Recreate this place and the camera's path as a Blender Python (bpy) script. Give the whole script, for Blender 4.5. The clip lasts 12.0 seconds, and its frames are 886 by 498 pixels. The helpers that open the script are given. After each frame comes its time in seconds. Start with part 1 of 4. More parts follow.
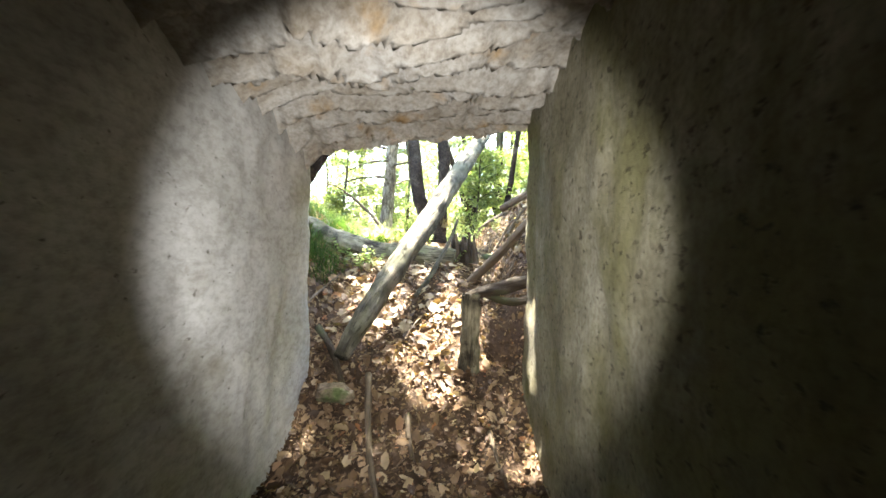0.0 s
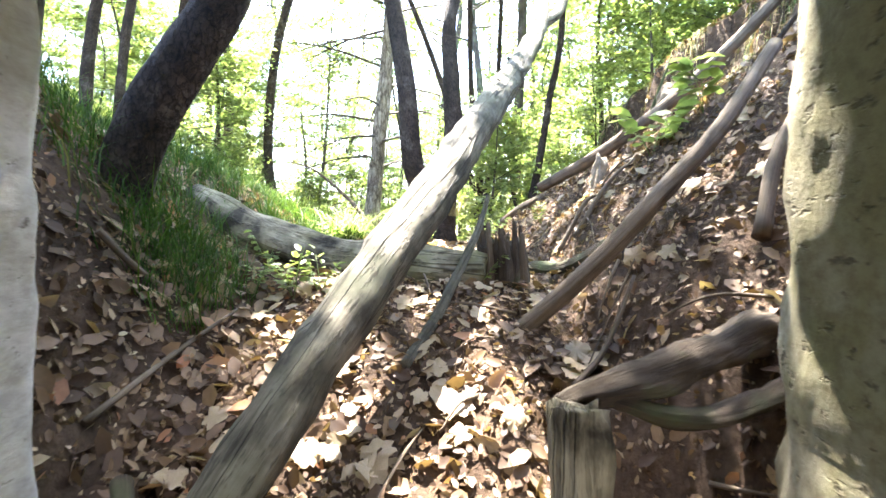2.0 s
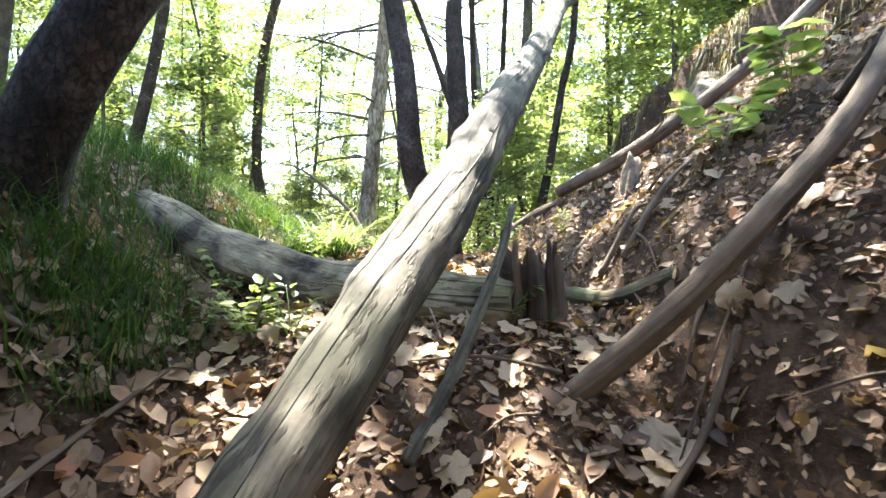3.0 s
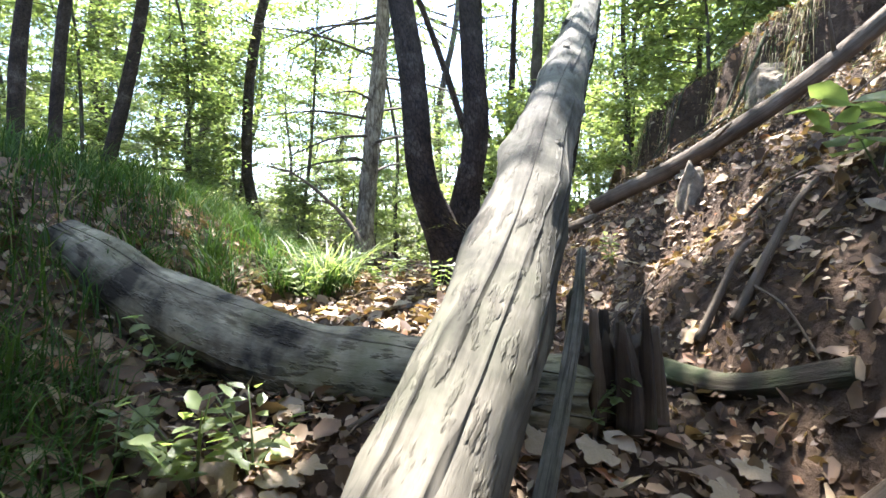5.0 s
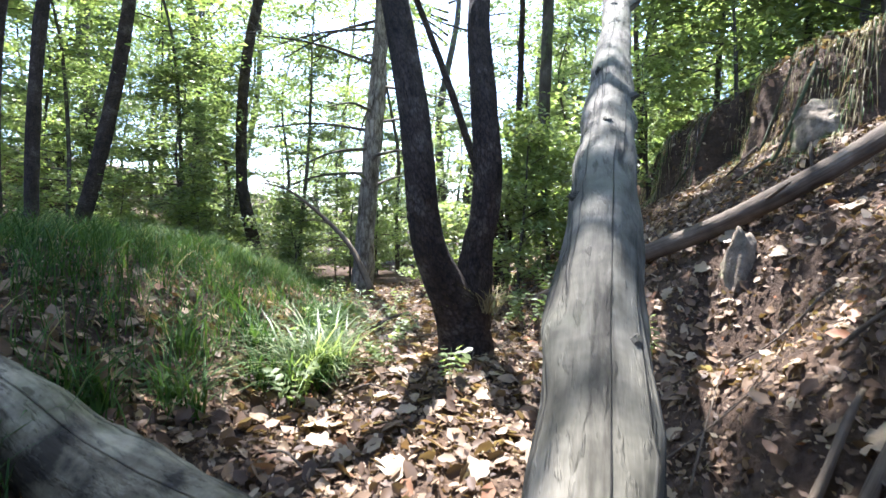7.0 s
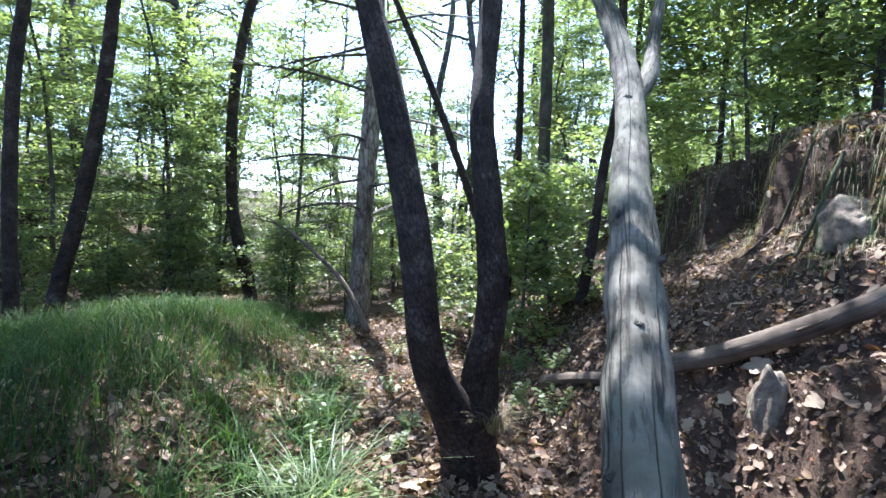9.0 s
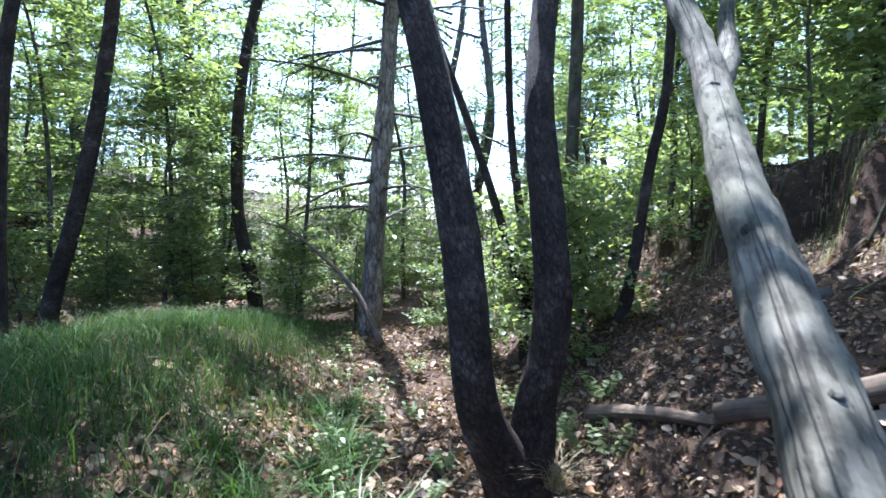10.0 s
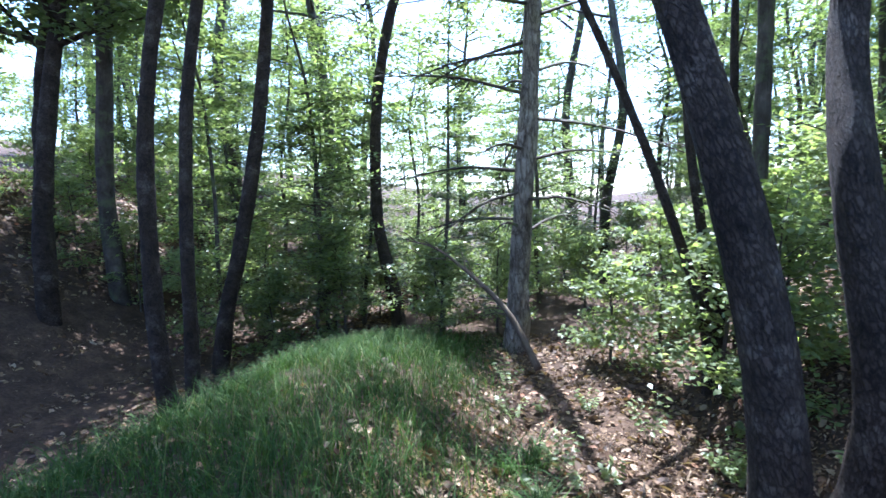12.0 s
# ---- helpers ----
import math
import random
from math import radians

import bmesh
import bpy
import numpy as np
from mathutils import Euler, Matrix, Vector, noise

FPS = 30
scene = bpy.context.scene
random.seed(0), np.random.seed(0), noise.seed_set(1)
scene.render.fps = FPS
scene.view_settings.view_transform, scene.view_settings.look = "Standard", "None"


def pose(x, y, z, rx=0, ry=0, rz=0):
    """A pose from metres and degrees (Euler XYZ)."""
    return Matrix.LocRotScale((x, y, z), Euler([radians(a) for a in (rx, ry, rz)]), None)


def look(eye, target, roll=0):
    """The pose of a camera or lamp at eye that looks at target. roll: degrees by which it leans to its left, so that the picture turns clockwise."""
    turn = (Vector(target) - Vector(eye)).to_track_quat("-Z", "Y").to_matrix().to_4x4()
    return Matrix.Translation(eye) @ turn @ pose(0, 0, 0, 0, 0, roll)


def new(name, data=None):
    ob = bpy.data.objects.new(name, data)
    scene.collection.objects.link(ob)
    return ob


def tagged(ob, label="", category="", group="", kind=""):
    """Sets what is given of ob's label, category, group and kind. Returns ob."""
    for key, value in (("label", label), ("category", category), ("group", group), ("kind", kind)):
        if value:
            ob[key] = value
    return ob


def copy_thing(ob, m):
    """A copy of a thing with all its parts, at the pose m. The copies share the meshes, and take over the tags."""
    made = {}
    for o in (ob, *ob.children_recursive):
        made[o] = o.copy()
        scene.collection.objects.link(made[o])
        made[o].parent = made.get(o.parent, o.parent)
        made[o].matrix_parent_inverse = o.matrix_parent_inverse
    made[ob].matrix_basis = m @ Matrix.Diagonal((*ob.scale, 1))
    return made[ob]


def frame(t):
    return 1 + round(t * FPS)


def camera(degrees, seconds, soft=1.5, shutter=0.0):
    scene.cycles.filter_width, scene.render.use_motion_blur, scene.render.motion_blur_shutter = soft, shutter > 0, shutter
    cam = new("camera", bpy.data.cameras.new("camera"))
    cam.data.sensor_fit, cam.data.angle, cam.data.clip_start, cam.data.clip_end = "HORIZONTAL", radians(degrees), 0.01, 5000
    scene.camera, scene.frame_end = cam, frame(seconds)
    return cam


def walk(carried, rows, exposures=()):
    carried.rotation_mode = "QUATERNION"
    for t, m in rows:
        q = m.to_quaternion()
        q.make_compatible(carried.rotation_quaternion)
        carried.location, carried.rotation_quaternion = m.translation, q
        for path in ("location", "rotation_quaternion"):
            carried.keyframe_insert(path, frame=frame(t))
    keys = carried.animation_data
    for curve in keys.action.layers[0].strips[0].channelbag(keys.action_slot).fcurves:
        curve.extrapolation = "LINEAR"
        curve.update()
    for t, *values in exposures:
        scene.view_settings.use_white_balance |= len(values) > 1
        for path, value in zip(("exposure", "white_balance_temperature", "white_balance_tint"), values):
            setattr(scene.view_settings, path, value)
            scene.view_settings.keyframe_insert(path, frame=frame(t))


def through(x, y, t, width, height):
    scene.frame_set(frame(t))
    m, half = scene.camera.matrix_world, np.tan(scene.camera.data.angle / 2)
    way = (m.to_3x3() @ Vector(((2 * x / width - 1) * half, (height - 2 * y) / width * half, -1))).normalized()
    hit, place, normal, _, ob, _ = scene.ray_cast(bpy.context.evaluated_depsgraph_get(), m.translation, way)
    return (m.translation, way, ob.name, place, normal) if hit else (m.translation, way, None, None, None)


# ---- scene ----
cam = camera(82.2, 12.0, soft=1.5, shutter=0.2)
PATH = [
    (0, (0.013, 0.005, 1.347), (-0.002, 2.004, 1.318), 0.9),
    (0.5, (-0.052, 0.786, 1.346), (-0.054, 2.786, 1.312), 1.0),
    (1, (-0.068, 1.41, 1.371), (-0.071, 3.409, 1.339), 1.2),
    (1.5, (-0.107, 1.978, 1.365), (-0.108, 3.978, 1.317), 1.0),
    (2, (-0.13, 2.59, 1.345), (-0.122, 4.589, 1.302), 1.2),
    (2.5, (-0.16, 2.947, 1.395), (-0.141, 4.946, 1.357), 1.3),
    (4.5, (-0.287, 3.786, 1.513), (-0.252, 5.785, 1.472), 1.0),
    (5, (-0.309, 3.88, 1.61), (-0.273, 5.879, 1.564), 0.9),
    (5.5, (-0.324, 4.002, 1.66), (-0.287, 6.001, 1.61), 0.9),
    (6, (-0.335, 4.089, 1.756), (-0.299, 6.088, 1.702), 0.9),
    (6.5, (-0.335, 4.161, 1.843), (-0.299, 6.16, 1.785), 0.9),
    (7, (-0.345, 4.3, 2.041), (-0.314, 6.298, 1.963), 0.6),
    (7.5, (-0.390, 4.417, 2.323), (-0.370, 6.414, 2.221), 0.2),
    (9.5, (-0.383, 4.704, 2.736), (-0.326, 6.7, 2.622), 0.2),
    (10, (-0.580, 5.03, 2.76), (-0.543, 7.027, 2.653), 0.4),
    (10.5, (-0.757, 5.18, 2.87), (-0.798, 7.176, 2.752), 0.2),
    (11, (-0.905, 5.25, 2.96), (-1.019, 7.243, 2.835), 0.0),
    (11.5, (-1.063, 5.31, 3.074), (-1.293, 7.291, 2.926), -0.8),
    (12, (-1.179, 5.35, 3.2), (-1.563, 7.306, 3.035), -2.0),
]
walk(cam, [(t, look(eye, target, roll)) for t, eye, target, roll in PATH],
     exposures=[(0, 4.55, 6900, 8), (0.5, 4.1, 6800, 9), (1.0, 4.35, 6750, 10), (1.8, 4.35, 6500, 13), (2.5, 4.0, 6450, 14), (4.5, 3.15, 6150, 15), (6.0, 2.8, 5900, 16), (7.5, 2.6, 5550, 17), (9.5, 2.38, 5200, 17), (12, 2.4, 5050, 17)])

# ---- world, sun, lamp ----
SUN_EL, SUN_AZ = 66.0, -5.0         # degrees above the horizon; degrees right of straight ahead
world = bpy.data.worlds.new("sky")
scene.world = world
world.use_nodes = True
wn = world.node_tree.nodes
sky = wn.new("ShaderNodeTexSky")
sky.sky_type, sky.sun_disc = "NISHITA", False
sky.sun_elevation, sky.sun_rotation = radians(SUN_EL), radians(SUN_AZ)
world.node_tree.links.new(sky.outputs[0], wn["Background"].inputs[0])
wn["Background"].inputs[1].default_value = 0.15
sun = new("sun", bpy.data.lights.new("sun", "SUN"))
sun.data.energy, sun.data.angle, sun.data.color = 5.0, radians(0.6), (1.0, 0.95, 0.86)
sun_dir = Vector((math.sin(radians(SUN_AZ)) * math.cos(radians(SUN_EL)), math.cos(radians(SUN_AZ)) * math.cos(radians(SUN_EL)), math.sin(radians(SUN_EL))))
sun.matrix_world = look(sun_dir * 40, (0, 0, 0))
torch = new("torch_light", bpy.data.lights.new("torch_light", "SPOT"))
torch.data.energy, torch.data.color = 17.0, (0.93, 0.95, 1.0)
torch.data.spot_size, torch.data.spot_blend, torch.data.shadow_soft_size = radians(66), 0.45, 0.03
torch.matrix_world = look((0.0, 0.2, 1.36), (-0.09, 2.05, 1.32))


# ---- materials ----
def nodes_of(name):
    m = bpy.data.materials.new(name)
    m.use_nodes = True
    nt = m.node_tree
    bsdf = nt.nodes["Principled BSDF"]
    return m, nt, bsdf


def add(nt, kind, **values):
    n = nt.nodes.new(kind)
    for k, v in values.items():
        n.inputs[k.replace("_", " ")].default_value = v
    return n


def ramp(nt, fac, stops):
    r = nt.nodes.new("ShaderNodeValToRGB")
    el = r.color_ramp.elements
    while len(el) < len(stops):
        el.new(0.5)
    for e, (p, c) in zip(el, stops):
        e.position, e.color = p, (*c, 1)
    nt.links.new(fac, r.inputs[0])
    return r.outputs[0]


def coords(nt, space, scale):
    tc = nt.nodes.new("ShaderNodeTexCoord")
    mp = nt.nodes.new("ShaderNodeMapping")
    mp.inputs["Scale"].default_value = scale
    nt.links.new(tc.outputs[space], mp.inputs[0])
    return mp.outputs[0]


def noise_tex(nt, vec, scale, detail=5.0, rough=0.6):
    n = add(nt, "ShaderNodeTexNoise", Scale=scale, Detail=detail, Roughness=rough)
    nt.links.new(vec, n.inputs["Vector"])
    return n.outputs[0]


def mixed(nt, fac, a, b, mode="MIX"):
    m = nt.nodes.new("ShaderNodeMix")
    m.data_type, m.blend_type = "RGBA", mode
    if isinstance(fac, float):
        m.inputs[0].default_value = fac
    else:
        nt.links.new(fac, m.inputs[0])
    for s, v in ((m.inputs[6], a), (m.inputs[7], b)):
        if isinstance(v, tuple):
            s.default_value = (*v, 1)
        else:
            nt.links.new(v, s)
    return m.outputs[2]


def bumped(nt, bsdf, height, strength, distance):
    b = nt.nodes.new("ShaderNodeBump")
    b.inputs["Strength"].default_value, b.inputs["Distance"].default_value = strength, distance
    nt.links.new(height, b.inputs["Height"])
    nt.links.new(b.outputs[0], bsdf.inputs["Normal"])


def rough_material(name, stops, scale, fine_scale, dark, roughness=0.9, bump=0.6, distance=0.02, space="Object", stretch=(1, 1, 1), patch=None, pits=0.0):
    """Mottled surface: a broad colour ramp, fine dark grain and relief; patch adds stains of another colour."""
    m, nt, bsdf = nodes_of(name)
    v = coords(nt, space, stretch)
    broad = noise_tex(nt, v, scale, 6, 0.65)
    fine = noise_tex(nt, v, fine_scale, 8, 0.7)
    col = ramp(nt, broad, stops)
    grain = ramp(nt, fine, [(0.36, dark), (0.58, (1, 1, 1))])
    col = mixed(nt, 0.75, col, grain, "MULTIPLY")
    if patch:
        big = noise_tex(nt, v, patch[1], 4, 0.6)
        mask = ramp(nt, big, [(patch[2], (0, 0, 0)), (patch[2] + 0.12, (1, 1, 1))])
        col = mixed(nt, mask, col, mixed(nt, 0.6, patch[0], grain, "MULTIPLY"))
    if pits:
        hole = noise_tex(nt, coords(nt, space, (1, 0.75, 1.3)), 26, 4, 0.6)
        pit = ramp(nt, hole, [(pits, (1, 1, 1)), (pits + 0.08, (0.3, 0.27, 0.24))])
        col = mixed(nt, 0.8, col, pit, "MULTIPLY")
        fine = mixed(nt, 0.5, fine, pit)
    nt.links.new(col, bsdf.inputs["Base Color"])
    bsdf.inputs["Roughness"].default_value = roughness
    bsdf.inputs["Specular IOR Level"].default_value = 0.25
    bumped(nt, bsdf, fine, bump, distance)
    return m


def leaf_material(name, stops, through=0.5, gloss=0.45, sheen=0.5):
    """Thin leaves, each of its own shade, letting light through."""
    m, nt, bsdf = nodes_of(name)
    g = nt.nodes.new("ShaderNodeNewGeometry")
    col = ramp(nt, g.outputs["Random Per Island"], stops)
    v = coords(nt, "Object", (1, 1, 1))
    col = mixed(nt, 0.5, col, ramp(nt, noise_tex(nt, v, 30, 4), [(0.3, (0.55, 0.55, 0.5)), (0.7, (1.15, 1.1, 1.0))]), "MULTIPLY")
    nt.links.new(col, bsdf.inputs["Base Color"])
    bsdf.inputs["Roughness"].default_value = gloss
    bsdf.inputs["Specular IOR Level"].default_value = sheen
    if through:
        tr = nt.nodes.new("ShaderNodeBsdfTranslucent")
        bright = mixed(nt, 1.0, col, (1.45, 1.5, 0.75), "MULTIPLY")
        nt.links.new(bright, tr.inputs[0])
        mx = nt.nodes.new("ShaderNodeMixShader")
        mx.inputs[0].default_value = through
        nt.links.new(bsdf.outputs[0], mx.inputs[1])
        nt.links.new(tr.outputs[0], mx.inputs[2])
        nt.links.new(mx.outputs[0], nt.nodes["Material Output"].inputs[0])
    return m


def bark_material(name, stops, dark, along=1.6, ring=9.0, strength=0.9, moss=None, scales=None, cracks=False):
    """Bark or bare wood, with fissures along the stem (u round it, v metres along it)."""
    m, nt, bsdf = nodes_of(name)
    v = coords(nt, "UV", (ring, along, 1))
    fis = noise_tex(nt, v, 1.0, 8, 0.7)
    v2 = coords(nt, "UV", (ring * 3, along * 2.5, 1))
    fine = noise_tex(nt, v2, 1.6, 6, 0.7)
    vo = coords(nt, "Object", (1, 1, 1))
    blot = noise_tex(nt, vo, 5.0, 5, 0.6)
    col = ramp(nt, blot, stops)
    crack = ramp(nt, fis, [(0.36, dark), (0.5, (1, 1, 1))])
    col = mixed(nt, 0.9, col, crack, "MULTIPLY")
    col = mixed(nt, 0.6, col, ramp(nt, fine, [(0.3, (0.55, 0.53, 0.5)), (0.65, (1.1, 1.1, 1.1))]), "MULTIPLY")
    if moss:
        mk_ = ramp(nt, noise_tex(nt, vo, 3.0, 5, 0.65), [(0.5, (0, 0, 0)), (0.68, (1, 1, 1))])
        col = mixed(nt, mk_, col, moss)
    h = mixed(nt, 0.35, fis, fine)
    if cracks:
        split = noise_tex(nt, coords(nt, "UV", (5, 0.28, 1)), 1.2, 2, 0.45)
        line = ramp(nt, split, [(0.485, (1, 1, 1)), (0.5, (0.2, 0.19, 0.18)), (0.515, (1, 1, 1))])
        col = mixed(nt, 0.75, col, line, "MULTIPLY")
        h = mixed(nt, 0.6, h, line)
        fleck = ramp(nt, noise_tex(nt, coords(nt, "UV", (20, 7, 1)), 1.0, 4, 0.6), [(0.53, (1, 1, 1)), (0.6, (0.4, 0.385, 0.36))])
        where = ramp(nt, noise_tex(nt, vo, 2.6, 3, 0.6), [(0.4, (0.25, 0.25, 0.25)), (0.6, (1, 1, 1))])
        col = mixed(nt, where, col, mixed(nt, 1.0, col, fleck, "MULTIPLY"))
        h = mixed(nt, 0.25, h, fleck)
    if scales:
        vor = add(nt, "ShaderNodeTexVoronoi", Scale=1.0)
        vor.feature = "DISTANCE_TO_EDGE"
        warp = nt.nodes.new("ShaderNodeVectorMath")
        warp.operation = "ADD"
        nt.links.new(coords(nt, "UV", (*scales, 1)), warp.inputs[0])
        nt.links.new(mixed(nt, 1.0, fine, (2.6, 2.6, 2.6), "MULTIPLY"), warp.inputs[1])
        nt.links.new(warp.outputs[0], vor.inputs["Vector"])
        gap = ramp(nt, vor.outputs["Distance"], [(0.02, (0.4, 0.37, 0.35)), (0.16, (1, 1, 1))])
        col = mixed(nt, 1.0, col, gap, "MULTIPLY")
        h = mixed(nt, 0.6, h, gap)
    nt.links.new(col, bsdf.inputs["Base Color"])
    bsdf.inputs["Roughness"].default_value = 0.85
    bsdf.inputs["Specular IOR Level"].default_value = 0.25
    bumped(nt, bsdf, h, strength, 0.02)
    return m


M_SOIL = rough_material("forest_soil", [(0.3, (0.035, 0.022, 0.013)), (0.55, (0.08, 0.05, 0.03)), (0.75, (0.15, 0.1, 0.06))], 3.0, 26, (0.35, 0.32, 0.3), 0.95, 0.9, 0.03)
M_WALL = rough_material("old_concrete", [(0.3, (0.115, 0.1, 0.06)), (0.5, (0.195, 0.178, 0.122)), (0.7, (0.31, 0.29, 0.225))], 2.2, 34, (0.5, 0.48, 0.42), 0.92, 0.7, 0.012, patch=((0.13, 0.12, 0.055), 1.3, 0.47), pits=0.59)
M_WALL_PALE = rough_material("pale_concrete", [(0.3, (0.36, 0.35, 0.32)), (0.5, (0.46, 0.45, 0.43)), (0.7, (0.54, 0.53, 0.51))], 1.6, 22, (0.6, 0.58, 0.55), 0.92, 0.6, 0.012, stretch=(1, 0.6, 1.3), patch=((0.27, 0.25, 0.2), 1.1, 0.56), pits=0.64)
M_CEIL = rough_material("ceiling_concrete", [(0.3, (0.24, 0.2, 0.15)), (0.5, (0.36, 0.335, 0.295)), (0.7, (0.45, 0.43, 0.4))], 4.0, 30, (0.5, 0.45, 0.4), 0.92, 0.6, 0.012, patch=((0.3, 0.2, 0.1), 3.0, 0.58))
M_STONE = rough_material("mossy_stone", [(0.3, (0.12, 0.095, 0.065)), (0.55, (0.25, 0.2, 0.14)), (0.75, (0.38, 0.32, 0.24))], 7.0, 24, (0.35, 0.33, 0.3), 0.9, 0.8, 0.015, patch=((0.1, 0.13, 0.05), 4.0, 0.52))
M_BARK = bark_material("dark_bark", [(0.35, (0.034, 0.023, 0.016)), (0.55, (0.07, 0.05, 0.036)), (0.75, (0.16, 0.135, 0.11))], (0.3, 0.27, 0.24), 9.0, 11, scales=(26, 24))
M_BARK_FAR = bark_material("grey_brown_bark", [(0.35, (0.045, 0.036, 0.027)), (0.6, (0.09, 0.075, 0.06)), (0.8, (0.17, 0.15, 0.13))], (0.3, 0.28, 0.25), 2.0, 6, 0.7, (0.1, 0.12, 0.05))
M_BARE = bark_material("weathered_bare_wood", [(0.36, (0.05, 0.046, 0.032)), (0.48, (0.105, 0.097, 0.07)), (0.66, (0.21, 0.19, 0.145))], (0.36, 0.34, 0.31), 1.6, 10, 0.9, (0.105, 0.105, 0.068), cracks=True)
M_OLDLOG = bark_material("grey_log_with_bark_remnants", [(0.38, (0.04, 0.033, 0.022)), (0.46, (0.13, 0.112, 0.074)), (0.62, (0.3, 0.262, 0.175))], (0.2, 0.17, 0.14), 1.6, 8, 1.0, (0.13, 0.125, 0.06), cracks=True)
M_ROT = bark_material("rotten_wood", [(0.3, (0.03, 0.023, 0.016)), (0.55, (0.075, 0.055, 0.037)), (0.75, (0.15, 0.115, 0.08))], (0.25, 0.22, 0.2), 1.2, 9, 1.0, (0.06, 0.075, 0.03))
M_STICK = bark_material("dry_stick", [(0.3, (0.065, 0.047, 0.031)), (0.6, (0.145, 0.112, 0.077)), (0.8, (0.26, 0.215, 0.16))], (0.45, 0.4, 0.35), 1.5, 8, 0.5)
M_PINE = bark_material("pale_flaking_bark", [(0.3, (0.16, 0.13, 0.1)), (0.55, (0.3, 0.26, 0.21)), (0.75, (0.42, 0.38, 0.32))], (0.28, 0.24, 0.2), 1.6, 6, 1.0, scales=(9, 4))
M_LEAF = leaf_material("green_leaves", [(0.0, (0.085, 0.12, 0.055)), (0.5, (0.13, 0.172, 0.08)), (1.0, (0.195, 0.235, 0.115))], 0.5, 0.35)
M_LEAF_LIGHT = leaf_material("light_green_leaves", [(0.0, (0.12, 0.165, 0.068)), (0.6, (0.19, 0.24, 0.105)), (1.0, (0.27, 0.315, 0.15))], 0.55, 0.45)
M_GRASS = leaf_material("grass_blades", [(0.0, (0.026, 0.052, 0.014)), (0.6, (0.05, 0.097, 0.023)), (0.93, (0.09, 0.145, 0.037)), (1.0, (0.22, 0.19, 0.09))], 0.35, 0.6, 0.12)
M_DRYGRASS = leaf_material("dry_grass", [(0.0, (0.16, 0.13, 0.07)), (0.5, (0.26, 0.21, 0.12)), (1.0, (0.36, 0.31, 0.2))], 0.3, 0.7, 0.15)
M_LITTER = leaf_material("dead_leaves", [(0.0, (0.05, 0.03, 0.019)), (0.4, (0.125, 0.077, 0.046)), (0.75, (0.23, 0.155, 0.095)), (0.93, (0.36, 0.28, 0.19)), (1.0, (0.28, 0.12, 0.06))], 0.2, 0.6, 0.25)
M_PALE_LEAF = leaf_material("pale_dead_leaf", [(0.0, (0.2, 0.13, 0.075)), (0.5, (0.32, 0.24, 0.15)), (1.0, (0.42, 0.35, 0.26))], 0.25, 0.55, 0.3)


# ---- mesh helpers ----
def mesh_object(name, verts, faces, material, parent=None, label="", uv=None, smooth=True):
    me = bpy.data.meshes.new(name)
    me.from_pydata([tuple(v) for v in verts], [], faces)
    if uv is not None:
        layer = me.uv_layers.new(name="UVMap")
        loops = np.empty(len(me.loops), dtype=np.int32)
        me.loops.foreach_get("vertex_index", loops)
        layer.data.foreach_set("uv", np.asarray(uv, dtype=np.float32)[loops].ravel())
    if smooth:
        me.polygons.foreach_set("use_smooth", np.ones(len(me.polygons), dtype=bool))
    me.materials.append(material)
    me.update()
    ob = new(name, me)
    if parent is not None:
        ob.parent = parent
    if label:
        tagged(ob, label)
    return ob


def cloud_mesh(name, verts, n_per, tris, material, parent=None, smooth=False):
    """Many equal small pieces at once: verts (pieces, n_per, 3) and the faces of one piece."""
    k = len(verts)
    tris = np.array(tris)
    faces = (tris[None] + (np.arange(k) * n_per)[:, None, None]).reshape(-1, tris.shape[1])
    me = bpy.data.meshes.new(name)
    me.vertices.add(k * n_per)
    me.vertices.foreach_set("co", verts.reshape(-1).astype(np.float32))
    nf, w = faces.shape
    me.loops.add(nf * w)
    me.loops.foreach_set("vertex_index", faces.reshape(-1).astype(np.int32))
    me.polygons.add(nf)
    me.polygons.foreach_set("loop_start", np.arange(0, nf * w, w, dtype=np.int32))
    if smooth:
        me.polygons.foreach_set("use_smooth", np.ones(nf, dtype=bool))
    me.update(calc_edges=True)
    me.materials.append(material)
    ob = new(name, me)
    if parent is not None:
        ob.parent = parent
    return ob


def spline(points, n):
    """n points on a smooth line through the given ones."""
    p = np.array(points, float)
    p = np.vstack([2 * p[0] - p[1], p, 2 * p[-1] - p[-2]])
    out = []
    k = len(p) - 3
    for s in np.linspace(0, k - 1e-6, n):
        i = int(s)
        u = s - i
        a, b, c, d = p[i:i + 4]
        out.append(0.5 * (2 * b + (c - a) * u + (2 * a - 5 * b + 4 * c - d) * u * u + (3 * b - a - 3 * c + d) * u ** 3))
    return np.array(out)


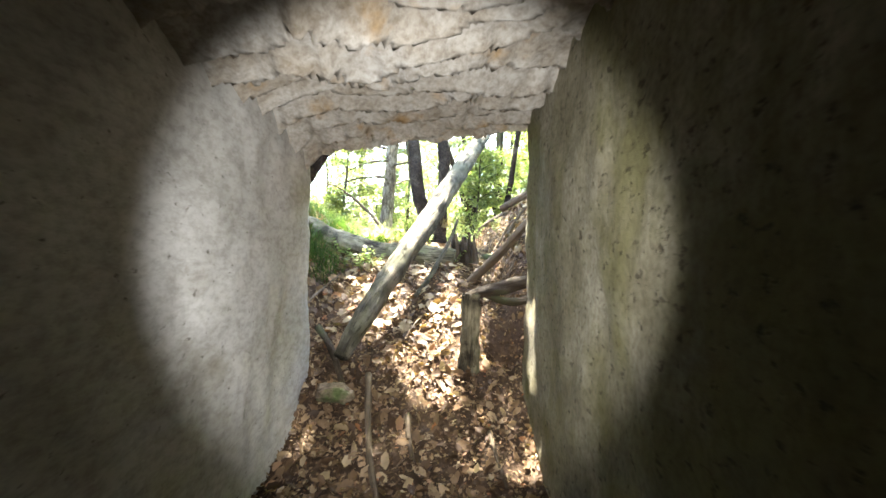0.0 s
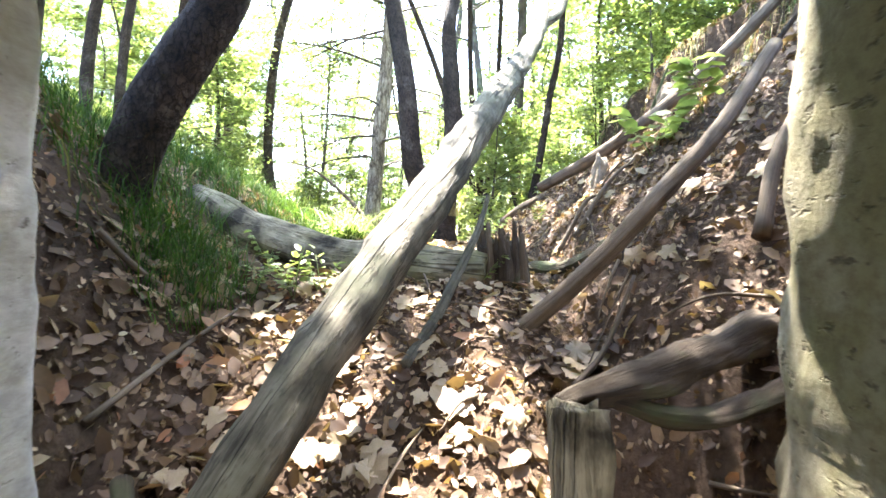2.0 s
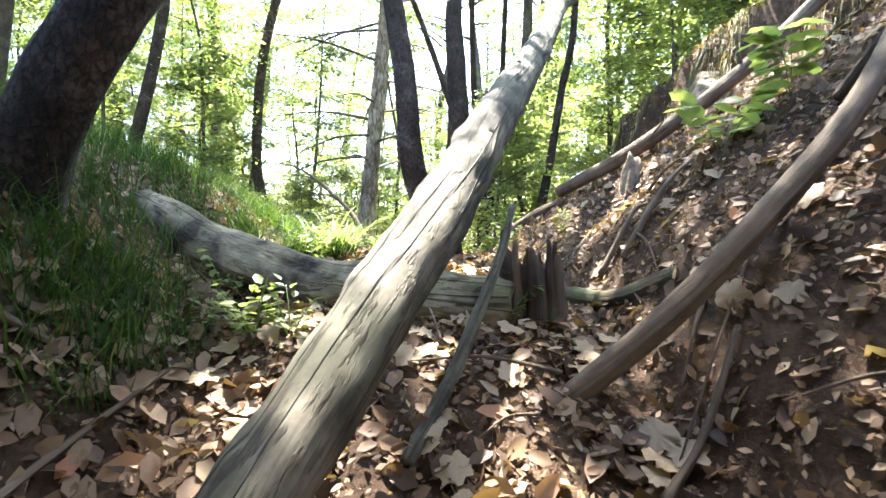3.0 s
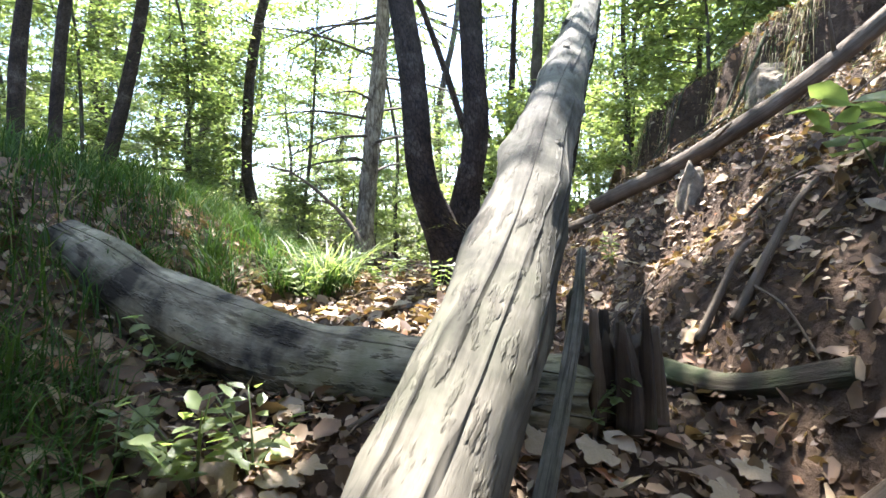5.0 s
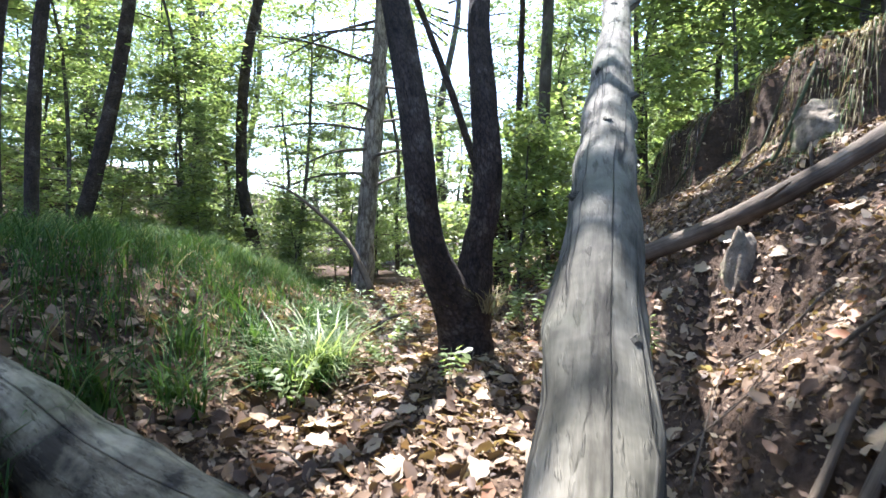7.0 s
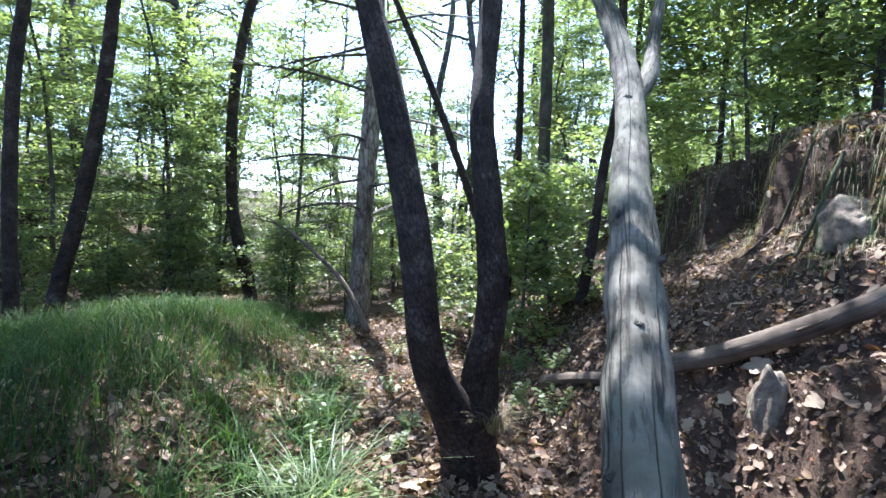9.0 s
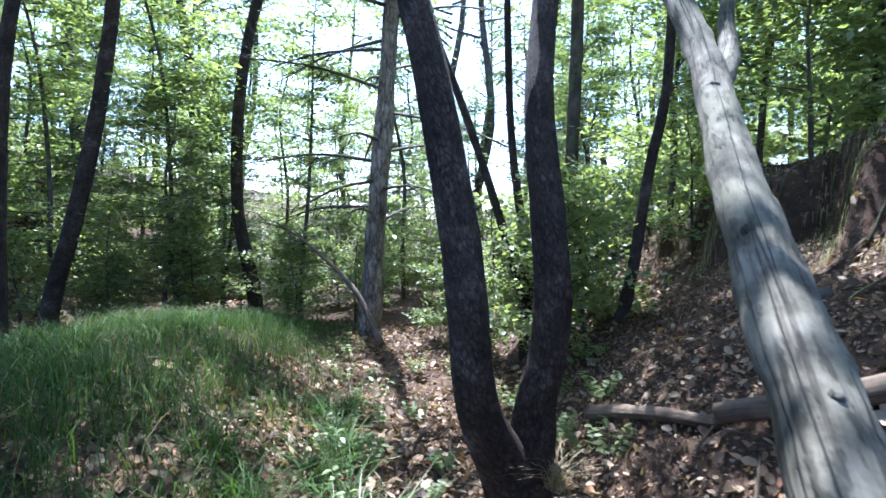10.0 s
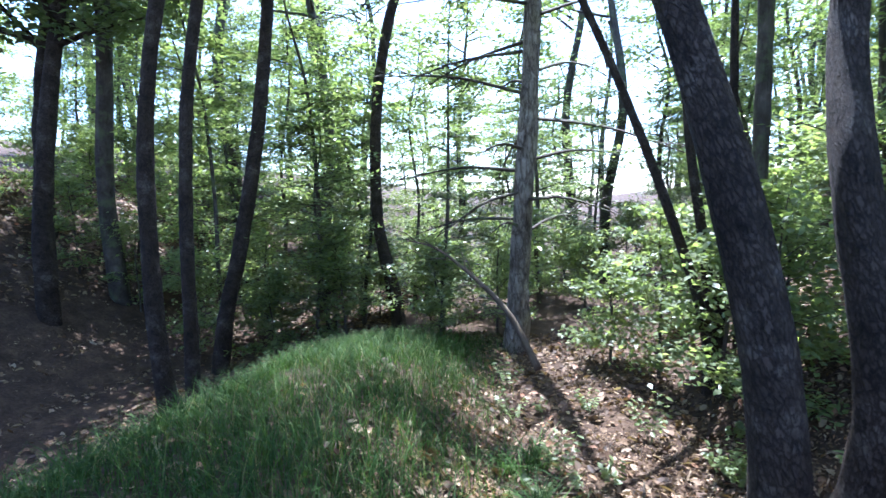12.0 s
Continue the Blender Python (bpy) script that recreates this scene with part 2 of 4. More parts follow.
def tube(points, radii, n=24, seg=14, bumps=0.06, seed=0, flutes=0.0, jag=0.0):
    """A stem along a smooth line with closed ends; bumps: uneven girth; jag: torn far end. Gives verts, faces, uv."""
    c = spline(points, n)
    r = np.interp(np.linspace(0, 1, n), np.linspace(0, 1, len(radii)), radii)
    t = np.gradient(c, axis=0)
    t /= np.linalg.norm(t, axis=1)[:, None]
    ref = np.array([0.0, 0.0, 1.0]) if abs(t[0, 2]) < 0.8 else np.array([1.0, 0.0, 0.0])
    length = np.concatenate([[0], np.cumsum(np.linalg.norm(np.diff(c, axis=0), axis=1))])
    V, U = [], []
    for i in range(n):
        s = np.cross(t[i], ref)
        s /= np.linalg.norm(s)
        b = np.cross(s, t[i])
        for j in range(seg + 1):
            a = 2 * math.pi * (j % seg) / seg
            d = math.cos(a) * s + math.sin(a) * b
            q = Vector((d[0] * 1.5 + seed, d[1] * 1.5, length[i] * 2.2 / max(0.4, r[0] * 6) + d[2]))
            k = 1 + bumps * noise.noise(q) * 1.6 + bumps * 0.6 * noise.noise(q * 3.1) + flutes * math.cos(5 * a + seed)
            end = t[i] * jag * noise.noise(Vector((j % seg * 1.7, seed, 3))) if jag and i == n - 1 else 0
            V.append(c[i] + d * r[i] * k + end)
            U.append((j / seg, length[i]))
    F = []
    w = seg + 1
    for i in range(n - 1):
        for j in range(seg):
            F.append((i * w + j, i * w + j + 1, (i + 1) * w + j + 1, (i + 1) * w + j))
    for i, order in ((0, -1), (n - 1, 1)):
        V.append(c[i] - t[i] * 0.1 * r[i] * order * (1 if i == 0 else 0.6))
        U.append((0.5, length[i] + 0.05))
        k = len(V) - 1
        for j in range(seg):
            F.append((i * w + j + 1, i * w + j, k) if i == 0 else (i * w + j, i * w + j + 1, k))
    return V, F, U


def joined(pieces):
    V, F, U = [], [], []
    for v, f, u in pieces:
        o = len(V)
        V += list(v)
        F += [tuple(i + o for i in q) for q in f]
        U += list(u)
    return V, F, U


def stem(name, points, radii, material, parent=None, label="", **kw):
    v, f, u = tube(points, radii, **kw)
    return mesh_object(name, v, f, material, parent, label, u)


def base(name, place, label, category, group=""):
    e = new(name)
    e.location = place
    e.empty_display_size = 0.2
    tagged(e, label, category, group)
    return e


def smoothstep(a, b, x):
    u = np.clip((x - a) / (b - a), 0, 1)
    return u * u * (3 - 2 * u)


# ---- ground ----
def wave_noise(x, y):
    return (np.sin(x * 1.9 + 1.3 * np.sin(y * 1.1)) * np.sin(y * 2.3 + np.sin(x * 1.7)) * 0.5
            + np.sin(x * 5.1 + y * 2.7) * np.sin(y * 4.3 - x * 3.1) * 0.25 + np.sin(x * 11.3 - y * 7.1) * np.sin(y * 12.7 + x * 5.9) * 0.12)


def lip_run(y):
    """How far the right bank runs up before its lip; uneven along the bank."""
    return np.interp(y, [3.5, 6, 9, 14], [1.8, 1.75, 1.9, 2.6]) + 0.13 * np.sin(y * 3.1) + 0.1 * np.sin(y * 7.3 + 1) + 0.05 * np.sin(y * 17 + 2)


def ground_height(x, y):
    x, y = np.asarray(x, float), np.asarray(y, float)
    floor_z = np.interp(y, [-4, 2.3, 2.8, 3.2, 3.5, 3.75, 4.1, 4.7, 5.1, 6, 7, 8, 9.5, 12, 20, 60],
                        [-0.12, -0.08, 0.0, 0.13, 0.3, 0.48, 0.62, 0.95, 1.08, 1.22, 1.28, 1.28, 1.12, 1.0, 0.9, 0.6])
    # left: bank and grassy mound
    left0 = np.interp(y, [3.6, 4.5, 5.2, 6, 7, 8, 9.5, 11, 13], [-0.95, -0.85, -0.95, -1.05, -0.95, -1.1, -1.25, -1.45, -1.6])
    top_l = np.interp(y, [3.6, 4.6, 5.6, 6.7, 8.4, 9.4, 11.3, 12.8, 14.5], [2.9, 2.3, 2.0, 1.95, 1.86, 1.8, 1.5, 1.15, 0.9])
    rise_l = smoothstep(0, 1, (left0 - x) / 1.45)
    z = floor_z + (top_l - floor_z) * rise_l
    fall = smoothstep(-3.3, -5.4, x) * smoothstep(5.6, 7.6, y)
    z = z + (0.75 - top_l) * fall * (rise_l > 0.5)
    z = z + smoothstep(-6.5, -13, x) * 3.4 + np.clip(-13 - x, 0, 25) * 0.2
    # right: bank with a steep lip
    right0 = np.interp(y, [3.6, 4.5, 6, 8, 10, 14], [0.45, 0.36, 0.36, 0.25, 0.15, 0.4])
    slope = np.interp(y, [4, 5.3, 6.2, 9, 14], [1.1, 1.02, 0.8, 0.7, 0.48])
    d = np.clip(x - right0, 0, None)
    lip = lip_run(y)
    run = np.minimum(d, lip)
    lip_h = np.interp(y, [3.5, 5.5, 7, 10, 14], [0.22, 0.32, 0.66, 0.78, 0.3])
    z = z + slope * run * smoothstep(0, 0.35, d) + lip_h * smoothstep(lip, lip + 0.22 + 0.0 * y, d) + np.clip(d - lip - 0.3, 0, 12) * 0.22
    z = z - 0.42 * np.exp(-((x - 0.5) / 0.2) ** 2 - ((y - 3.98) / 0.17) ** 2)
    z = z - 0.3 * np.exp(-((x - 0.98) / 0.25) ** 2 - ((y - 6.46) / 0.33) ** 2)
    # hill over the bunker
    z = z + np.where(x < -0.2, smoothstep(-1.05, -1.25, x), smoothstep(0.68, 0.85, x)) * smoothstep(3.75, 3.3, y) * np.clip(2.9 - z, 0, None)
    off = np.where((x > -1.05) & (x < 0.66) & (y < 3.9), 0.35, 1.0)
    bank = smoothstep(0.2, 0.8, d) * smoothstep(14, 11, y)
    clods = np.sin(x * 9.1 + 2.0 * np.sin(y * 6.3)) * np.sin(y * 8.7 + 1.7 * np.sin(x * 7.9))
    return z + (0.035 + 0.04 * bank) * wave_noise(x, y) * off + 0.022 * bank * clods


def axis_steps(fine_a, fine_b, step, far):
    inner = np.arange(fine_a, fine_b + step / 2, step)
    out_lo, out_hi, s = [], [], step
    p = fine_a
    while p > -far:
        s *= 1.28
        p -= s
        out_lo.append(p)
    p, s = fine_b, step
    while p < far:
        s *= 1.28
        p += s
        out_hi.append(p)
    return np.array(out_lo[::-1] + list(inner) + out_hi)


gx, gy = axis_steps(-4.2, 3.4, 0.06, 220), axis_steps(-1.0, 13.0, 0.075, 220)
GX, GY = np.meshgrid(gx, gy)
GZ = ground_height(GX, GY)
nx = len(gx)
gv = np.stack([GX.ravel(), GY.ravel(), GZ.ravel()], 1)
gf = [(j * nx + i, j * nx + i + 1, (j + 1) * nx + i + 1, (j + 1) * nx + i) for j in range(len(gy) - 1) for i in range(nx - 1)]
ground = mesh_object("ground", gv, gf, M_SOIL)
tagged(ground, "dark brown forest soil of a gully between banks", "ground", kind="structure")


def gz(x, y):
    return float(ground_height(x, y))


# ---- bunker ----
def rough_wall(name, x_in, x_out, y0, y1, z0, z1, label, seed, material, worn, back):
    """A thick wall whose inner face is uneven and whose front edge is worn round."""
    ys, zs = np.concatenate([np.linspace(y0, y1 - 0.22, 110), np.linspace(y1 - 0.2, y1, 16)]), np.linspace(z0, z1, 90)
    V, F = [], []
    s = 1 if x_out > x_in else -1
    for z in zs:
        for y in ys:
            q = Vector((y * 1.4, z * 1.4, seed))
            r = 0.035 * noise.noise(q) + 0.014 * noise.noise(q * 4) + 0.006 * noise.noise(q * 13)
            edge = max(0.0, (y - (y1 - worn)) / worn)
            V.append((x_in + s * (r + back * edge ** 2.0 * (1 + 0.5 * noise.noise(Vector((z * 7, y * 9, seed))))), y + 0.03 * noise.noise(Vector((z * 5, seed, 1))) * edge, z))
    n = len(ys)
    for j in range(len(zs) - 1):
        for i in range(n - 1):
            q = (j * n + i, j * n + i + 1, (j + 1) * n + i + 1, (j + 1) * n + i)
            F.append(q if s < 0 else q[::-1])
    k = len(V)
    m = len(zs)
    V += [(x_out, y0, z0), (x_out, y0, z1)]
    col0, col1 = len(V), len(V) + m
    for j, z in enumerate(zs):
        V.append((x_in + s * 0.16, y1 + 0.05 + 0.03 * noise.noise(Vector((z * 6, seed, 2))), z))
    for j, z in enumerate(zs):
        V.append((x_out, y1 + 0.02 + 0.05 * noise.noise(Vector((z * 4, seed, 3))), z))
    for j in range(m - 1):
        F.append((j * n + n - 1, col0 + j, col0 + j + 1, (j + 1) * n + n - 1))
        F.append((col0 + j, col1 + j, col1 + j + 1, col0 + j + 1))
    F.append((k, k + 1, col1 + m - 1, col1))
    ob = mesh_object(name, V, F, material)
    tagged(ob, label, "wall", kind="structure")
    return ob


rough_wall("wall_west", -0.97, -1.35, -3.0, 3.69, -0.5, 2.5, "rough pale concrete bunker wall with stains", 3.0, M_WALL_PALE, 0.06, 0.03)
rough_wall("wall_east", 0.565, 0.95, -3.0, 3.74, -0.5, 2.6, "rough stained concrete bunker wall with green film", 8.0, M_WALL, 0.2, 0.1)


def ceiling_z(x, y):
    wob = 0.16 * noise.noise(Vector((x * 2.2, y * 0.9, 1))) + 0.12 * noise.noise(Vector((x * 6, y * 1.5, 4))) + 0.045 * noise.noise(Vector((x * 17, y * 3, 4)))
    u = (y + wob + 0.05 * x) / 0.27
    k = math.floor(u)
    f = u - k
    step = 0.19 * (0.7 + 0.5 * noise.noise(Vector((k * 1.7, x * 1.2, 2))))
    saw = -step * min(1.0, f / 0.86) ** 1.4 + (step * (f - 0.86) / 0.14 if f > 0.86 else 0)
    corner = -(0.04 + 0.13 * max(0.0, min(1.0, (y - 2.9) / 0.6))) * max(0.0, 1 - (x + 0.97) / 0.28) ** 2
    tilt = 0.10 * (x + 0.2) + 0.035 * noise.noise(Vector((x * 2, y * 2, 7))) + 0.012 * noise.noise(Vector((x * 9, y * 9, 7)))
    return 2.215 + tilt + saw + corner


cys, cxs = np.linspace(-3.0, 3.78, 1000), np.linspace(-1.0, 0.62, 64)
cv, cf = [], []
for y in cys:
    for x in cxs:
        cv.append((x, y + (0.05 * noise.noise(Vector((x * 4, 1, 1))) if y > 3.7 else 0), ceiling_z(x, y)))
n = len(cxs)
for j in range(len(cys) - 1):
    for i in range(n - 1):
        cf.append((j * n + i, (j + 1) * n + i, (j + 1) * n + i + 1, j * n + i + 1))
k = len(cv)
cv += [(x, 3.8, 2.75) for x in cxs] + [(x, -3.0, 2.75) for x in cxs]
e = (len(cys) - 1) * n
cf += [(e + i, k + i, k + i + 1, e + i + 1) for i in range(n - 1)] + [(k + i, k + n + i, k + n + i + 1, k + i + 1) for i in range(n - 1)]
tagged(mesh_object("ceiling", cv, cf, M_CEIL), "layered wavy concrete ceiling with rusty cracks", "ceiling", kind="structure")


def slab(name, a, b, material, label, category="wall"):
    bm = bmesh.new()
    bmesh.ops.create_cube(bm, size=1)
    for v in bm.verts:
        v.co = Vector([(a[i] + b[i]) / 2 + v.co[i] * (b[i] - a[i]) for i in range(3)])
    bmesh.ops.bevel(bm, geom=bm.edges[:], offset=0.03, segments=2, affect="EDGES")
    me = bpy.data.meshes.new(name)
    bm.to_mesh(me)
    me.materials.append(material)
    return tagged(new(name, me), label, category, kind="structure")


slab("wall_south", (-1.3, -3.3, -0.5), (0.9, -3.004, 2.7), M_WALL, "dark end wall of the concrete bunker")
slab("roof", (-1.5, -3.4, 2.756), (1.1, 3.86, 3.1), M_SOIL, "earth-covered concrete bunker roof slab", "roof")

# ---- logs and dead wood ----
leaning = base("leaning_log", (-0.62, 3.85, 0.72), "barkless weathered grey log leaning up out of the gully", "log")
LOG = [(-0.72, 3.56, 0.53), (-0.62, 3.78, 0.74), (-0.47, 4.12, 1.02), (-0.31, 4.48, 1.3), (-0.15, 4.9, 1.58), (0.0, 5.36, 1.88), (0.17, 5.85, 2.19), (0.35, 6.36, 2.53), (0.53, 6.86, 2.88), (0.72, 7.36, 3.27), (0.83, 7.75, 3.68), (0.84, 8.25, 4.3), (0.75, 8.8, 5.0), (0.7, 9.2, 5.6)]


def rel(points, ob):
    return [tuple(np.array(p) - np.array(ob.location)) for p in points]


stem("trunk", rel(LOG, leaning), [0.055, 0.075, 0.086, 0.095, 0.1, 0.1, 0.097, 0.093, 0.089, 0.085, 0.078, 0.066, 0.05, 0.03], M_BARE, leaning, n=110, seg=32, bumps=0.12, seed=2)
KN = spline(rel(LOG, leaning), 90)
for i, (u, a, le) in enumerate(((0.36, 1.0, 0.03), (0.44, 2.6, 0.03), (0.5, 1.7, 0.03), (0.54, 0.6, 0.04), (0.58, 2.3, 0.03))):
    c = KN[int(u * 89)]
    d = np.array([math.cos(a), -0.45 * math.sin(a), 0.8 * math.sin(a)])
    stem("knot", [c + d * 0.06, c + d * 0.085, c + d * (0.08 + le)], [0.035, 0.022, 0.012], M_BARE, leaning, "broken branch stub", n=8, seg=9, bumps=0.2, seed=i, jag=0.02)
stem("upper_limb", rel([(0.72, 7.42, 3.36), (0.98, 7.75, 3.62), (1.16, 8.1, 4.0), (1.42, 8.5, 4.7)], leaning), [0.06, 0.055, 0.045, 0.03], M_BARE, leaning, n=16, seg=12, seed=5)

fallen = base("fallen_log", (-0.75, 5.5, 1.1), "curved barkless grey log lying across the gully", "log")
FALL = [(-1.72, 5.84, 1.57), (-1.52, 5.77, 1.47), (-1.25, 5.67, 1.34), (-0.75, 5.51, 1.2), (-0.25, 5.36, 1.17), (0.13, 5.26, 1.16)]
stem("trunk", rel(FALL, fallen), [0.09, 0.12, 0.135, 0.145, 0.14, 0.13], M_OLDLOG, fallen, n=60, seg=26, bumps=0.09, seed=11, jag=0.1)

branch = base("fallen_branch", (1.2, 7.0, 2.0), "long dry branch lying on the leafy bank", "branch")
stem("branch", rel([(0.8, 7.42, 1.84), (1.25, 6.98, 2.12), (1.7, 6.57, 2.5), (2.15, 6.26, 3.01), (2.6, 6.05, 3.66)], branch), [0.05, 0.055, 0.05, 0.045, 0.035], M_STICK, branch, n=36, seg=14, seed=3)
for i, (u, d) in enumerate(((0.3, (0.05, -0.2, 0.12)), (0.55, (-0.12, -0.1, 0.2)), (0.8, (0.1, -0.22, 0.05)))):
    c = spline(rel([(0.8, 7.42, 1.84), (1.25, 6.98, 2.12), (1.7, 6.57, 2.5), (2.15, 6.26, 3.01), (2.6, 6.05, 3.66)], branch), 40)[int(u * 39)]
    stem("side_twig", [c, c + np.array(d) * 0.5, c + np.array(d)], [0.014, 0.01, 0.005], M_STICK, branch, "broken side twig", n=8, seg=7, seed=i)
pole = base("fallen_pole", (0.5, 4.66, 1.1), "brown barkless pole resting on the bank", "branch")
stem("pole", rel([(0.16, 4.75, 0.90), (0.48, 4.66, 1.23), (0.75, 4.64, 1.54), (1.03, 4.71, 1.84), (1.35, 4.88, 2.25)], pole), [0.04, 0.041, 0.039, 0.035, 0.03], M_STICK, pole, n=36, seg=14, seed=7)
stick = base("leaning_stick", (-0.1, 4.9, 0.95), "thin mossy stick leaning on the fallen log", "stick")
stem("stick", rel([(-0.26, 4.5, 0.86), (-0.15, 4.72, 1.0), (-0.04, 4.95, 1.2), (0.06, 5.18, 1.4), (0.12, 5.35, 1.58)], stick), [0.022, 0.024, 0.022, 0.018, 0.012], M_BARE, stick, n=24, seg=10, bumps=0.12, seed=9)

stump = base("broken_stump", (0.25, 5.36, 1.0), "rotten broken tree stump with torn top", "stump")
stem("stump", rel([(0.2, 5.28, 0.85), (0.2, 5.28, 1.05), (0.19, 5.29, 1.2), (0.18, 5.3, 1.32)], stump), [0.14, 0.115, 0.105, 0.098], M_ROT, stump, n=40, seg=44, bumps=0.3, seed=4, flutes=0.1, jag=0.14)
for i, (a, top, r, mat) in enumerate(((3.4, 1.47, 0.03, M_ROT), (4.0, 1.43, 0.026, M_STICK), (4.6, 1.4, 0.034, M_ROT), (5.2, 1.44, 0.024, M_ROT), (5.8, 1.38, 0.03, M_STICK), (0.3, 1.42, 0.026, M_ROT), (1.4, 1.4, 0.03, M_ROT), (2.6, 1.45, 0.026, M_ROT))):
    cx, cy = 0.2 + 0.115 * math.cos(a), 5.28 + 0.115 * math.sin(a)
    stem("splinter", rel([(cx + 0.02 * math.cos(a), cy, 0.9), (cx, cy, 1.15), (cx - 0.015, cy, top)], stump), [r * 1.2, r, r * 0.35], mat, stump, "upright torn splinter", n=22, seg=9, bumps=0.35, seed=70 + i, flutes=0.15, jag=0.02)
rootlog = base("root_log", (0.45, 3.9, 0.95), "mossy rotten root log beside the bunker wall", "root")
stem("root", rel([(0.17, 3.84, 0.93), (0.3, 3.87, 0.97), (0.46, 3.92, 1.0), (0.62, 3.99, 1.04), (0.78, 4.07, 1.08), (0.95, 4.16, 1.1)], rootlog), [0.025, 0.04, 0.05, 0.055, 0.058, 0.06], M_ROT, rootlog, n=60, seg=26, bumps=0.3, seed=6, jag=0.05)
stem("root_fork", rel([(0.3, 3.86, 0.95), (0.5, 3.86, 0.9), (0.7, 3.9, 0.93), (0.95, 4.0, 1.0)], rootlog), [0.02, 0.028, 0.03, 0.04], M_ROT, rootlog, "thin side root", n=24, seg=10, bumps=0.3, seed=61)
post = base("rotten_post", (0.22, 3.95, 0.4), "short rotten post under a root log", "dead wood")
stem("post", rel([(0.19, 3.7, 0.28), (0.19, 3.72, 0.6), (0.2, 3.76, 0.96)], post), [0.085, 0.07, 0.066], M_OLDLOG, post, n=26, seg=24, bumps=0.38, seed=16, flutes=0.08, jag=0.05)


# ---- leaves ----
def leaf_sheet(rng, centres, normals, size, shape=((0, -0.5, 0), (0.3, -0.05, 0.08), (0, 0.5, 0), (-0.3, -0.05, 0.08))):
    """Leaves at centres, each lying across its normal and turned at random."""
    k = len(centres)
    nrm = normals / (np.linalg.norm(normals, axis=1)[:, None] + 1e-9)
    h = rng.normal(size=(k, 3))
    s = np.cross(nrm, h)
    s /= np.linalg.norm(s, axis=1)[:, None] + 1e-9
    t = np.cross(nrm, s)
    sh = np.array(shape)
    return centres[:, None] + size[:, None, None] * (sh[None, :, 0:1] * s[:, None] + sh[None, :, 1:2] * t[:, None] + sh[None, :, 2:3] * nrm[:, None])


QUAD = [(0, 1, 2, 3)]


def sprays(rng, anchors, per, spread, flat, size, tip=0.45):
    """Leaves in flattened sprays round the anchors."""
    a = np.repeat(anchors, per, axis=0)
    k = len(a)
    off = rng.normal(size=(k, 3)) * np.array([spread, spread, spread * flat])
    nrm = rng.normal(size=(k, 3)) * tip + np.array([0, 0, 1.0])
    sz = size * rng.uniform(0.6, 1.35, k)
    return leaf_sheet(rng, a + off, nrm, sz)


def branchy(rng, top, r0, n_br, z0, z1, reach, rise=0.5):
    """Limbs from a straight stem: tubes, and the anchors along them where leaves grow."""
    pieces, anchors = [], []
    for i in range(n_br):
        z = z0 + (z1 - z0) * (i + rng.uniform(0, 0.8)) / n_br
        a = rng.uniform(0, 2 * math.pi)
        le = reach * rng.uniform(0.6, 1.15) * (1.15 - 0.6 * (z - z0) / (z1 - z0 + 1e-6))
        c = np.array([top[0] * z / top[2], top[1] * z / top[2], z])
        d = np.array([math.cos(a), math.sin(a), rise])
        p1 = c + d * le * 0.5 + rng.normal(size=3) * 0.08 * le
        p2 = c + np.array([d[0], d[1], d[2] * 0.7]) * le + rng.normal(size=3) * 0.12 * le
        pieces.append(tube([c, p1, p2], [r0 * 0.32, r0 * 0.2, r0 * 0.06], n=6, seg=5, bumps=0.0, seed=i))
        for u in (0.4, 0.6, 0.8, 1.0):
            anchors.append(c + (p1 - c) * u * 2 if u < 0.5 else p1 + (p2 - p1) * (u - 0.5) * 2)
        for s in (-1, 1):
            side = np.array([-d[1], d[0], 0.2]) * s
            q = p1 + side * le * 0.35
            pieces.append(tube([p1, p1 * 0.5 + q * 0.5 + (0, 0, 0.03), q], [r0 * 0.16, r0 * 0.1, r0 * 0.04], n=4, seg=4, bumps=0.0, seed=i))
            anchors += [p1 * 0.5 + q * 0.5, q]
    return pieces, np.array(anchors)


def forest_tree(name, seed, h, r, crown0, reach, n_br, per, leaf, material, lean, label, category="tree", flat=0.35, tip=0.45, rise=0.5):
    rng = np.random.default_rng(seed)
    e = base(name, (0, 0, 0), label, category, "forest trees")
    top = np.array([lean[0], lean[1], h])
    wob = [(0, 0, -0.25)] + [tuple(top * u + np.append(rng.normal(size=2) * 0.02 * h * (1 - abs(2 * u - 1)), 0)) for u in (0.15, 0.35, 0.6, 0.8)] + [tuple(top)]
    stem("trunk", wob, [r * 1.25, r, r * 0.85, r * 0.62, r * 0.4, r * 0.1], M_BARK_FAR, e, n=22, seg=10, bumps=0.08, seed=seed)
    pieces, anchors = branchy(rng, top, r, n_br, crown0, h * 0.97, reach, rise)
    v, f, u = joined(pieces)
    tagged(mesh_object("branch_frame", v, f, M_BARK_FAR, e, "", u), kind="stuff")
    tagged(cloud_mesh("crown", sprays(rng, anchors, per, 0.28 * reach / 1.4, flat, leaf, tip), 4, QUAD, material, e), kind="stuff")
    return e


